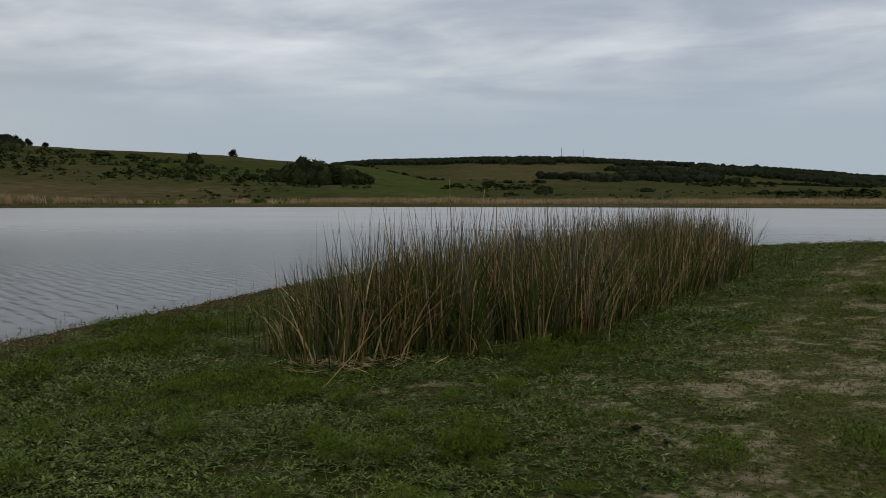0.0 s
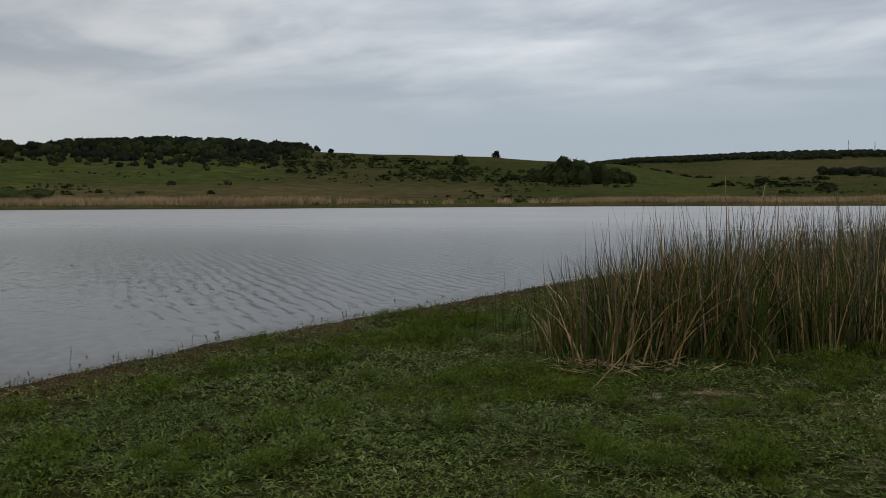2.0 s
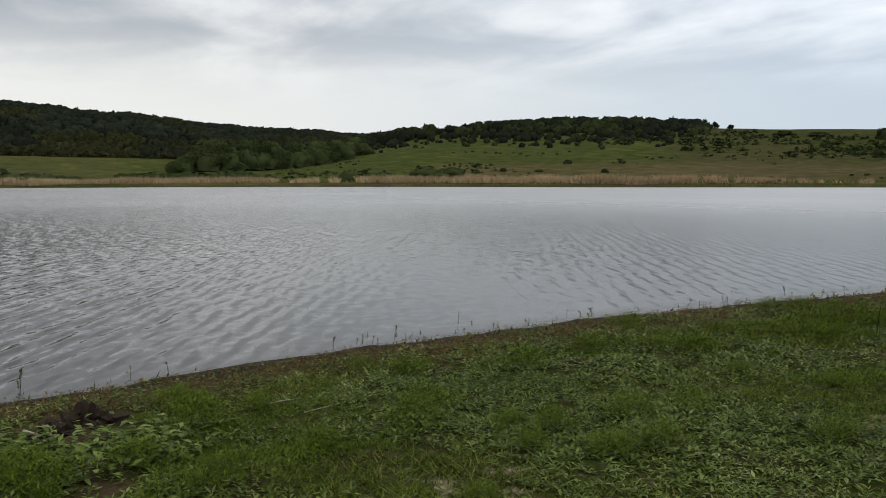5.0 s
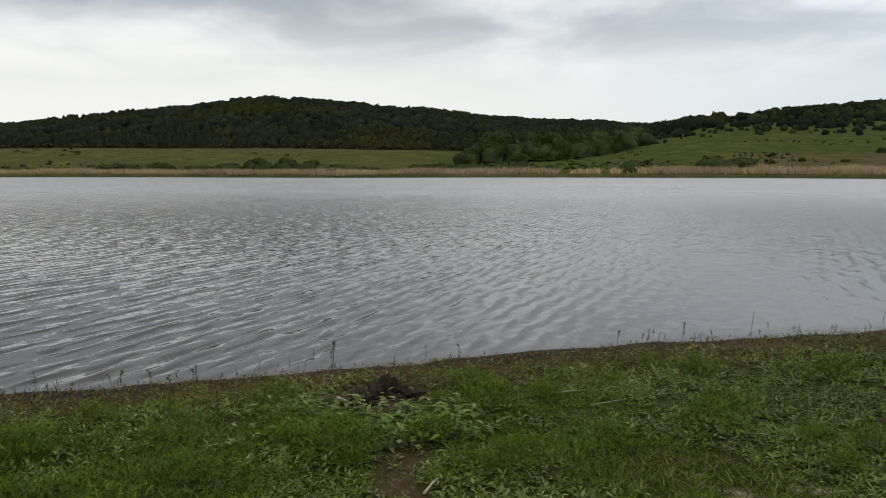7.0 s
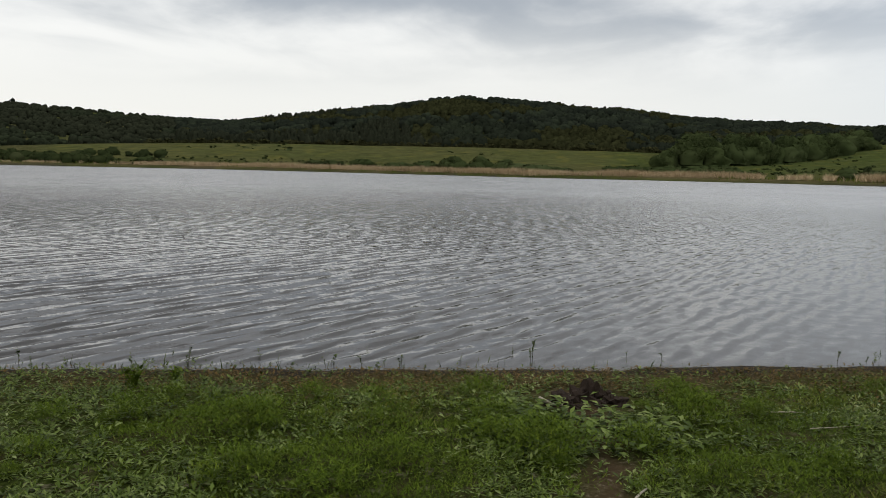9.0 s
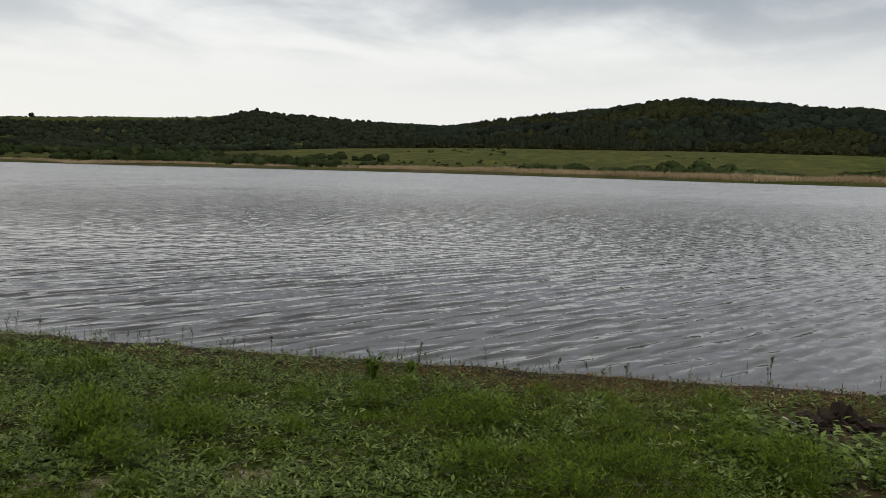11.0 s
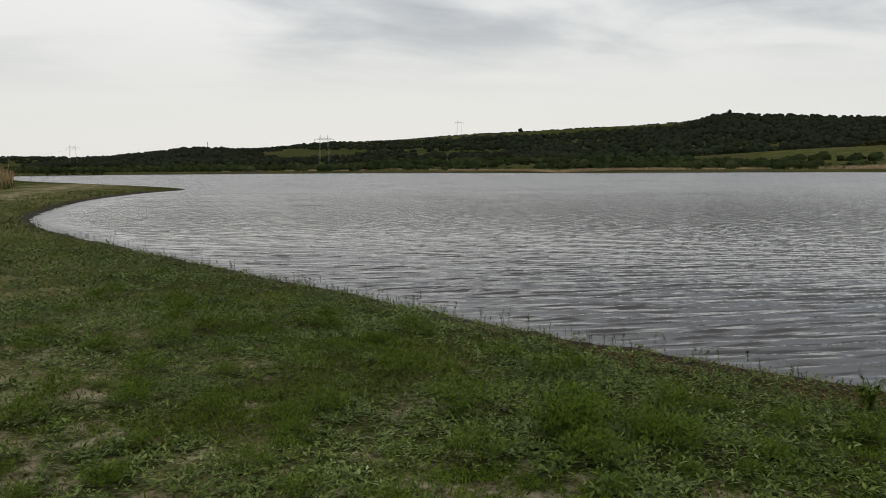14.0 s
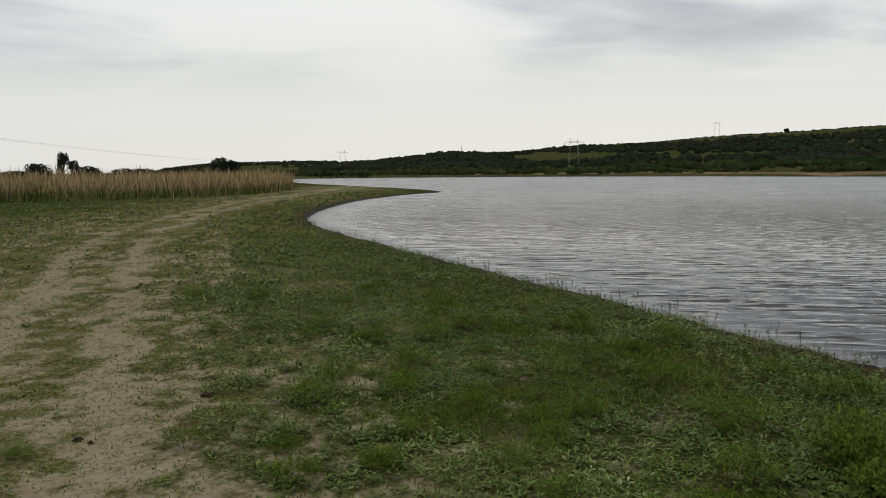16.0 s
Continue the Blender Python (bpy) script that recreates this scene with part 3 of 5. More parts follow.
def rosettes(base, size, per, rise):
    """Small plants: a ring of lance-shaped leaves round each centre, the inner ones steeper."""
    n = len(base)
    turn = (RNG.uniform(0, 6.28, n)[:, None] + np.arange(per)[None] * 2.4 + RNG.normal(0, 0.3, (n, per))).ravel()
    inner = np.tile(np.linspace(0, 1, per), n)
    long = np.repeat(size, per) * RNG.uniform(0.7, 1.15, n * per) * (1 - 0.35 * inner)
    tilt = 0.05 + 0.75 * inner + RNG.normal(0, 0.22, n * per)
    lift = np.repeat(rise, per) * (0.35 + 0.65 * inner)
    p = np.repeat(base, per, 0)
    p[:, 2] += lift
    return leaves(p, long, long * RNG.uniform(0.26, 0.40, n * per), tilt, turn)


def scatter(n, az0, az1, r0, r1, lo=0.1):
    """Points spread evenly over the near bank, with their distance from the water and the bareness there."""
    az = RNG.uniform(az0, az1, n)
    r = np.sqrt(RNG.uniform(r0 * r0, r1 * r1, n))
    x, y = bearing_xy(az, r)
    sd = shore_distance(x, y)
    keep = sd > lo
    x, y, sd = x[keep], y[keep], sd[keep]
    return x, y, sd, bareness(x, y, sd)


def on_ground(x, y, lift=0.0):
    return np.stack([x, y, ground_z(x, y) + lift], 1)


def stuff(name, verts, faces, mat, label, category, smooth=False):
    return tagged(new(name, make_mesh(name, verts, faces, mat, smooth)), label, category, kind="stuff")


# ---- low growth on the bank ----
BANDS = [(0.4, 3.2, 500, 1.2), (3.2, 7.0, 3000, 1.0), (7.0, 12.5, 1750, 1.2), (12.5, 25, 470, 1.75), (25, 45, 105, 2.8), (45, 75, 26, 4.2)]


def bank_cover():
    lv, lf, gv, gf, bv, bf, cv = [], [], [], [], [], [], []
    nl = ng = nb = 0
    for r0, r1, dens, size in BANDS:
        turn = (-180, 180) if r1 < 4 else (-32, 176)
        n = int(math.pi * (r1 * r1 - r0 * r0) * (turn[1] - turn[0]) / 360 * dens)
        x, y, sd, bare = scatter(n, *turn, r0, r1, 0.25)
        # broad-leaved mats, grass and the brown growth by the water take turns from patch to patch
        kind = vnoise(x, y, 0.9, 31, 3) + RNG.normal(0, 0.10, len(x))
        hole = vnoise(x, y, 2.6, 33, 2)
        live = RNG.random(len(x)) > np.clip(bare * 0.78 + 0.9 * scraped(x, y) + 0.62 * (hole > 0.60), 0, 0.80 - 0.15 * step(y, -3, 2))
        live &= (scraped(x, y) < 0.5) | (RNG.random(len(x)) < 0.25)
        live &= (np.hypot((x + 5.78) / 0.42, (y - 2.36) / 0.52) > 1) | (RNG.random(len(x)) < 0.03)
        shore = 1 - step(sd + (vnoise(x, y, 1.2, 35, 2) - 0.5) * 1.2, 0.4, np.interp(y, [-4, 1, 14], [0.9, 1.9, 2.2]))
        brown = live & (RNG.random(len(x)) < shore * np.interp(y, [-4, 0], [0.5, 0.92]))
        path = np.abs(track_distance(x, y)) + RNG.normal(0, 0.8, len(x))
        leaf = live & ~brown & (kind < 0.70) & (bare < 0.5) & (path > 1.3) & (RNG.random(len(x)) > step(np.hypot(x, y), 9, 26) * 0.5)
        blade = live & ~brown & ~leaf & (RNG.random(len(x)) < 0.92)
        soft = leaf & (vnoise(x, y, 0.75, 43, 3) + 0.06 * RNG.normal(0, 1, len(x)) > np.interp(np.degrees(np.arctan2(-x, y)), [-25, 20, 60, 110, 150], [0.63, 0.62, 0.575, 0.60, 0.67]))
        soft &= sd > 1.1 + 0.9 * vnoise(x, y, 1.1, 47, 2)
        leaf &= ~soft
        if r1 < 30:
            p = np.repeat(np.stack([x[soft], y[soft]], 1), 3, 0)
            p = p + RNG.normal(0, 0.02 * size, p.shape)
            k = len(p)
            deep = 0.015 + 0.16 * step(vnoise(p[:, 0], p[:, 1], 2.4, 45, 3), 0.35, 0.75)
            foot = on_ground(p[:, 0], p[:, 1], 0.0) + np.stack([np.zeros(k), np.zeros(k), deep * RNG.random(k) ** 0.6], 1)
            a = RNG.uniform(0, 6.28, k)
            w = RNG.uniform(0.0022, 0.0042, k)[:, None] * size * np.stack([-np.sin(a), np.cos(a), RNG.uniform(-0.4, 0.4, k)], 1)
            way = np.stack([np.cos(a), np.sin(a), RNG.uniform(0.1, 1.3, k)], 1) * (RNG.uniform(0.014, 0.030, k) * size)[:, None]
            cv.append(np.stack([foot - w, foot + w, foot + way], 1).reshape(-1, 3))
        per = 6
        m = leaf & (RNG.random(len(x)) < 1.25 / per)
        k = int(m.sum())
        lush = 0.7 + 0.6 * vnoise(x[m], y[m], 0.7, 37, 2)
        mound = step(vnoise(x[m], y[m], 1.6, 39, 3), 0.35, 0.75)
        v, f = rosettes(on_ground(x[m], y[m], 0.004), RNG.uniform(0.034, 0.074, k) * size * lush, per, (0.008 + (0.02 + 0.10 * mound) * RNG.random(k)) * lush * size ** 0.4)
        lv.append(v), lf.append(f + nl)
        nl += len(v)
        m = blade
        k = int(m.sum())
        v, f = ribbons(on_ground(x[m], y[m], -0.004), RNG.uniform(0.020, 0.070, k) * size ** 0.7 * (0.45 + 0.55 * step(path[m], 1.2, 3.0)), RNG.uniform(0.007, 0.014, k) * size, RNG.normal(0, 0.9, (k, 2)), 0.6, 1)
        gv.append(v), gf.append(f + ng)
        ng += len(v)
        m = brown
        k = int(m.sum())
        v, f = leaves(on_ground(x[m], y[m], RNG.random(k) ** 2 * 0.045), RNG.uniform(0.018, 0.042, k) * size, RNG.uniform(0.008, 0.016, k) * size, RNG.uniform(-0.2, 0.9, k))
        bv.append(v), bf.append(f + nb)
        nb += len(v)
    stuff("low_weeds", np.vstack(lv), np.vstack(lf), MAT_LEAVES, "low mat of narrow grey-green weed leaves on the bank", "weeds")
    cv = np.vstack(cv)
    stuff("feathery_carpet", cv, np.arange(len(cv)).reshape(-1, 3), FEATHER, "soft carpet of finely cut bright green weed", "weeds")
    stuff("short_grass", np.vstack(gv), np.vstack(gf), GRASS, "short sparse grass between sandy patches", "grass")
    stuff("shore_growth", np.vstack(bv), np.vstack(bf), REDDISH, "brownish creeping plants along the water's edge", "weeds")


bank_cover()


def feather_mesh(seed):
    """A soft dome of finely cut leaves: thin curved plumes that spring from the middle, each fringed with small blades."""
    rng = np.random.default_rng(seed)
    n = 180
    a, d = rng.uniform(0, 2 * math.pi, n), np.sqrt(rng.random(n))
    lump = 1 + 0.22 * np.sin(a * 3 + seed) + 0.16 * np.sin(a * 5 + 2 * seed)
    base = np.stack([np.cos(a) * d * lump * 0.42, np.sin(a) * d * lump * 0.42, np.zeros(n)], 1)
    h = np.sqrt(np.maximum(0.05, 1.0 - 0.8 * d * d)) * rng.uniform(0.72, 1.06, n)
    tip = base * 2.1 + np.stack([rng.normal(0, 0.08, n), rng.normal(0, 0.08, n), h], 1)
    verts, faces = [], []
    count = 0
    for q in np.linspace(0.4, 1.0, 4):
        p = base * (1 - q) + tip * q + np.array([0, 0, 0.14]) * math.sin(q * 3.1)
        for s in range(2):
            b = rng.uniform(0, 2 * math.pi, n)
            way = np.stack([np.cos(b), np.sin(b), rng.uniform(0.1, 1.1, n)], 1)
            side = np.stack([-np.sin(b), np.cos(b), rng.uniform(-0.4, 0.4, n)], 1)
            ln = rng.uniform(0.07, 0.13, n)[:, None]
            tri = np.stack([p - side * 0.014, p + side * 0.014, p + way * ln], 1).reshape(-1, 3)
            verts.append(tri)
            faces.append(np.arange(len(tri)).reshape(-1, 3) + count)
            count += len(tri)
    return make_mesh("feathery_weed", np.vstack(verts), np.vstack(faces), FEATHER)


FEATHERS = [feather_mesh(s) for s in range(6)]
KNOWN_CLUMPS = [(-4.8, -3.3, .34), (-4.75, -2.5, .36), (-5.7, -2.1, .28), (-2.5, -4.1, .17), (-3.4, -6.1, .2), (-3.65, -5.5, .2), (-5.4, -4.4, .24), (-7.0, -6.7, .3), (-4.65, -2.4, .3),
                (-4.85, -1.8, .26), (-5.4, -0.2, .3), (-5.8, -1.4, .2), (-4.55, 1.6, .3), (-4.65, 1.72, .3), (-4.6, 5.85, .27), (-5.5, 3.1, .22), (-4.9, 1.4, .26), (1.26, 5.6, .2),
                (1.75, 4.87, .24), (6.1, 14.0, .4), (0.18, 5.4, .28), (-0.65, 5.05, .24), (6.8, 12.9, .35), (1.0, 8.25, .3), (2.63, 4.98, .28), (-1.7, -5.1, .16), (-2.55, -4.1, .14), (-0.9, -5.5, .12),
                (-0.75, 6.50, 0.20), (-0.35, 5.90, 0.20), (0.08, 6.50, 0.20), (0.56, 6.80, 0.20), (1.09, 7.87, 0.20), (-0.84, 5.33, 0.20), (-1.78, 5.46, 0.20), (-0.33, 4.98, 0.20), (0.20, 5.10, 0.20), (-5.33, 0.81, 0.26), (-5.28, 1.49, 0.26), (-5.37, -0.03, 0.26), (-4.50, -0.15, 0.26), (-4.24, 0.35, 0.26), (-4.51, 0.76, 0.26), (-4.70, -2.51, 0.26), (-5.05, -2.10, 0.26), (-3.92, -2.68, 0.26), (-5.80, -0.86, 0.26), (-3.21, -5.85, 0.20), (-3.44, -5.23, 0.20), (-6.59, -6.23, 0.20), (-4.65, -3.25, 0.20), (-4.66, -2.49, 0.20)]


def feathery_weeds():
    spots = list(KNOWN_CLUMPS)
    tries = 0
    while len(spots) < 300 and tries < 9000:
        tries += 1
        az, r = RNG.uniform(-60, 170), math.sqrt(RNG.uniform(1.0, 150.0))
        x, y = (float(v) for v in bearing_xy(az, r))
        p = np.array([x]), np.array([y])
        sd = float(shore_distance(*p)[0])
        if sd < 1.2 or float(bareness(*p, np.array([sd]))[0]) > 0.25 or abs(float(track_distance(*p)[0])) < 1.3:
            continue
        if float(vnoise(*p, 0.45, 41, 2)[0]) < 0.40 and RNG.random() < 0.85:
            continue
        spots.append((x, y, 0.11 + 0.18 * RNG.random() ** 1.6))
    for i, (x, y, s) in enumerate(spots):
        ob = new("feathery_weed", FEATHERS[i % len(FEATHERS)])
        z = float(ground_z(np.array([x]), np.array([y]))[0])
        ob.matrix_basis = pose(x, y, z - 0.01, 0, 0, RNG.uniform(0, 360)) @ Matrix.Diagonal((s, s * RNG.uniform(0.75, 1.2), s * RNG.uniform(0.7, 1.0), 1))
        tagged(ob, "soft mound of bright green feathery weed on the bank", "weed", "feathery weeds on the bank")


feathery_weeds()

# ---- reeds ----


def inside_line(x, y, line, half):
    """Distance from a line of points, within half its width: a mask."""
    best = np.full(x.shape, 1e9)
    for a, b, wa, wb in zip(line[:-1], line[1:], half[:-1], half[1:]):
        a, b = np.array(a, float), np.array(b, float)
        e = b - a
        k = np.clip(((x - a[0]) * e[0] + (y - a[1]) * e[1]) / (e @ e), 0, 1)
        best = np.minimum(best, np.hypot(x - a[0] - k * e[0], y - a[1] - k * e[1]) / (wa * (1 - k) + wb * k))
    return best


def tube(points, radii, sides=6):
    """A round stalk through points, closed at the ends, as arrays of triangles."""
    pts = [Vector(p) for p in points]
    verts, faces = [], []
    for i, (p, r) in enumerate(zip(pts, radii)):
        d = (pts[min(i + 1, len(pts) - 1)] - pts[max(i - 1, 0)]).normalized()
        u = d.orthogonal().normalized()
        v = d.cross(u)
        for s in range(sides):
            a = 2 * math.pi * s / sides
            verts.append(p + (u * math.cos(a) + v * math.sin(a)) * r)
    for i in range(len(pts) - 1):
        for s in range(sides):
            a, b = i * sides + s, i * sides + (s + 1) % sides
            faces += [(a, b, b + sides), (a, b + sides, a + sides)]
    for s in range(1, sides - 1):
        faces.append((0, s + 1, s))
        o = (len(pts) - 1) * sides
        faces.append((o, o + s, o + s + 1))
    return [tuple(v) for v in verts], faces


def cattail_stand():
    top = new("cattail_stand")
    top.location = (1.5, 12.5, float(ground_z(np.array([1.5]), np.array([12.5]))[0]))
    tagged(top, "dense stand of green and dry brown cattails on the bank", "reeds")
    line = [(-1.0, 8.45), (-0.7, 9.2), (0.1, 10.2), (1.5, 12.6), (3.4, 15.4), (5.6, 19.2), (6.6, 21.2)]
    half = [0.85, 1.15, 1.85, 1.85, 1.6, 1.5, 1.2]

    cx, cy = RNG.uniform(-4, 9, 1500), RNG.uniform(7, 24, 1500)
    m = inside_line(cx, cy, line, half) < 0.86 + 0.24 * vnoise(cx, cy, 0.8, 51, 2)
    cx, cy = cx[m], cy[m]
    fan = RNG.normal(0, 0.10, (len(cx), 2))
    rise = RNG.uniform(0.80, 1.08, len(cx))

    def spots(n, edge=1.0):
        """Bases in tussocks, with each tussock's own lean; shorter towards the stand's near end and rim."""
        k = RNG.integers(0, len(cx), n)
        off = RNG.normal(0, 0.13, (n, 2)) * edge
        x, y = cx[k] + off[:, 0], cy[k] + off[:, 1]
        d = inside_line(x, y, line, half)
        tall = 1.10 * rise[k] * np.interp(x, [-2.2, -1.5, -0.8, 0.2], [0.55, 0.72, 0.90, 1.0]) * (1.06 - 0.16 * np.clip(d, 0, 1.2))
        return x, y, d, fan[k] + off * 0.9, tall

    origin = np.array(top.location)

    def add(name, data, mat, label):
        v, f = data
        tagged(part(name, make_mesh(name, v - origin, f, mat), top, label), kind="stuff")

    x, y, d, way, tall = spots(7600)
    n = len(x)
    add("green_leaves", ribbons(on_ground(x, y, -0.02), (0.50 + 0.95 * RNG.random(n) ** 0.95) * tall, RNG.uniform(0.014, 0.028, n), way + RNG.normal(0, 0.17, (n, 2)), 0.55, 4), REED_GREEN, "long green strap leaves")
    x, y, d, way, tall = spots(4300)
    n = len(x)
    add("dry_leaves", ribbons(on_ground(x, y, -0.02), (0.45 + 1.05 * RNG.random(n) ** 0.9) * tall, RNG.uniform(0.011, 0.028, n), way + RNG.normal(0, 0.15, (n, 2)), 0.4, 4), REED_DRY, "dry tan leaves and stalks")
    x, y, d, way, tall = spots(1400, 0.8)
    n = len(x)
    add("dead_growth", ribbons(on_ground(x, y, -0.02), (1.1 + 0.80 * RNG.random(n) ** 1.2) * tall, RNG.uniform(0.007, 0.015, n), way * 0.5 + RNG.normal(0, 0.07, (n, 2)), 0.25, 3, 3.0), REED_DARK, "thin grey-brown dead stalks")
    # leaves that have broken over and hang
    x, y, d, way, tall = spots(1700)
    n = len(x)
    a = RNG.uniform(0, 2 * math.pi, n)
    lean = np.stack([np.cos(a), np.sin(a)], 1) * RNG.uniform(0.4, 1.3, n)[:, None]
    add("bent_leaves", ribbons(on_ground(x, y, 0.02), RNG.uniform(0.45, 1.25, n) * tall, RNG.uniform(0.010, 0.024, n), lean, 0.6, 5), REED_DRY, "bent and broken dry leaves")
    # litter of fallen stalks round the foot
    x, y, d, way, tall = spots(1700, 2.2)
    n = len(x)
    a = RNG.uniform(0, 2 * math.pi, n)
    lean = np.stack([np.cos(a), np.sin(a)], 1) * RNG.uniform(4, 14, n)[:, None]
    add("litter", ribbons(on_ground(x, y, 0.03), RNG.uniform(0.03, 0.07, n), RNG.uniform(0.008, 0.018, n), lean * 0.6, 0.1, 2, 3.0), REED_PALE, "fallen dry leaves at the foot")
    # a mat of pale broken stalks at the near foot
    n = 90
    x, y = RNG.normal(-0.85, 0.42, n), RNG.normal(7.85, 0.16, n)
    a = RNG.normal(0.2, 0.6, n) + math.pi * RNG.integers(0, 2, n)
    lean = np.stack([np.cos(a), np.sin(a)], 1) * RNG.uniform(2.5, 6.5, n)[:, None]
    add("broken_litter", ribbons(on_ground(x, y, 0.05), RNG.uniform(0.03, 0.06, n), RNG.uniform(0.010, 0.020, n), lean, 0.1, 2, 3.0), REED_PALE, "pale broken stalks")
    # single stalks that stand out
    for (bx, by, h, lx, ly) in ((0.15, 11.6, 1.98, -0.03, 0.0), (0.45, 12.4, 1.88, 0.10, 0.0), (0.75, 12.0, 1.66, 0.03, 0.02), (4.9, 17.0, 1.75, 0.16, 0.05), (-0.6, 10.2, 1.45, -0.05, 0.0), (6.6, 20.6, 1.3, 0.5, 0.0)):
        z = float(ground_z(np.array([bx]), np.array([by]))[0])
        pts = [(bx + lx * h * q ** 1.6 - origin[0], by + ly * h * q - origin[1], z + h * q * (1 - 0.1 * abs(lx) * q) - origin[2]) for q in (0, 0.3, 0.6, 0.85, 1)]
        v, f = tube(pts, (0.009, 0.008, 0.007, 0.006, 0.004))
        part("tall_stalk", make_mesh("tall_stalk", v, f, REED_DRY), top, "single tall pale stalk")
    # pale stalks lying out over the turf
    for (x0, y0, z0, x1, y1, z1, r) in ((-1.02, 6.9, 0.03, -0.55, 8.5, 0.42, 0.012), (-1.45, 7.55, 0.05, -0.72, 7.75, 0.04, 0.014), (-1.3, 7.75, 0.06, -0.3, 8.1, 0.10, 0.011), (-0.85, 7.6, 0.04, -0.68, 8.0, 0.55, 0.012),
                                        (-2.6, 9.6, 0.05, -1.9, 9.5, 0.05, 0.012), (-2.3, 9.2, 0.04, -1.7, 9.7, 0.25, 0.011), (-1.5, 7.7, 0.05, -1.1, 7.55, 0.05, 0.012), (0.5, 8.7, 0.04, 1.2, 9.5, 0.09, 0.011)):
        g0, g1 = ground_z(np.array([x0, x1]), np.array([y0, y1]))
        pts = [(x0 + (x1 - x0) * q - origin[0], y0 + (y1 - y0) * q - origin[1], g0 + z0 + (g1 + z1 - g0 - z0) * q - 0.05 * math.sin(q * 3.1) * (z1 < 0.2) - origin[2] + 0.02) for q in (0, 0.35, 0.7, 1)]
        v, f = tube(pts, (r * 0.36, r * 0.36, r * 0.33, r * 0.25))
        part("fallen_stalk", make_mesh("fallen_stalk", v, f, REED_DRY), top, "pale fallen stalk")


cattail_stand()


def stray_cattails():
    """Thin young plants round the stand."""
    n = 150
    x, y = np.concatenate([RNG.uniform(6.0, 9.0, 80), RNG.uniform(-2.9, -1.9, 40), RNG.uniform(2.4, 4.4, 30)]), np.concatenate([RNG.uniform(18.5, 23, 80), RNG.uniform(9.3, 12, 40), RNG.uniform(11.8, 13.5, 30)])
    v, f = ribbons(on_ground(x, y, -0.02), RNG.uniform(0.35, 0.85, n), RNG.uniform(0.008, 0.015, n), RNG.normal(0, 0.12, (n, 2)), 0.5, 4)
    stuff("young_cattails", v, f, REED_GREEN, "thin young green cattail leaves beside the stand", "reeds")


stray_cattails()


def reed_bed():
    """The long bed across the track, with pale plumes above green leaves."""
    top = new("reed_bed")
    top.location = (-20, -66, 0)
    tagged(top, "long bed of pale dry reeds with a green foot", "reeds")
    origin = np.array(top.location)
    line = [(25, -57), (2, -58), (-12, -61), (-22, -66), (-33, -78), (-44, -98)]
    half = [8, 8, 8.2, 7.8, 6.5, 5]

    def spots(n, edge=1.0):
        x, y = RNG.uniform(-52, 26, n), RNG.uniform(-106, -48, n)
        d = inside_line(x, y, line, half)
        m = d < edge * (0.92 + 0.16 * vnoise(x, y, 0.35, 61, 2))
        return x[m], y[m], d[m]

    def add(name, data, mat, label):
        v, f = data
        tagged(part(name, make_mesh(name, v - origin, f, mat), top, label), kind="stuff")

    x, y, d = spots(50000)
    n = len(x)
    add("dry_growth", ribbons(on_ground(x, y), RNG.uniform(1.15, 2.15, n) * (0.66 + 0.62 * vnoise(x, y, 0.45, 63, 3)), RNG.uniform(0.03, 0.085, n), RNG.normal(0, 0.20, (n, 2)), 0.4, 3, 1.4, True), REED_TAN, "pale tan stalks and plumes")
    x, y, d = spots(46000, 1.02)
    n = len(x)
    add("green_leaves", ribbons(on_ground(x, y), RNG.uniform(0.5, 1.45, n) * (0.7 + 0.6 * vnoise(x, y, 0.4, 65, 2)), RNG.uniform(0.03, 0.07, n), RNG.normal(0, 0.18, (n, 2)), 0.5, 2), REED_GREEN, "dark green leaves at the foot")
    x, y, d = spots(3600, 1.06)
    n = len(x)
    add("leaning_stalks", ribbons(on_ground(x, y), RNG.uniform(0.8, 1.5, n), RNG.uniform(0.025, 0.05, n), RNG.normal(0, 0.45, (n, 2)), 0.3, 3), REED_PALE, "leaning pale stalks")


reed_bed()


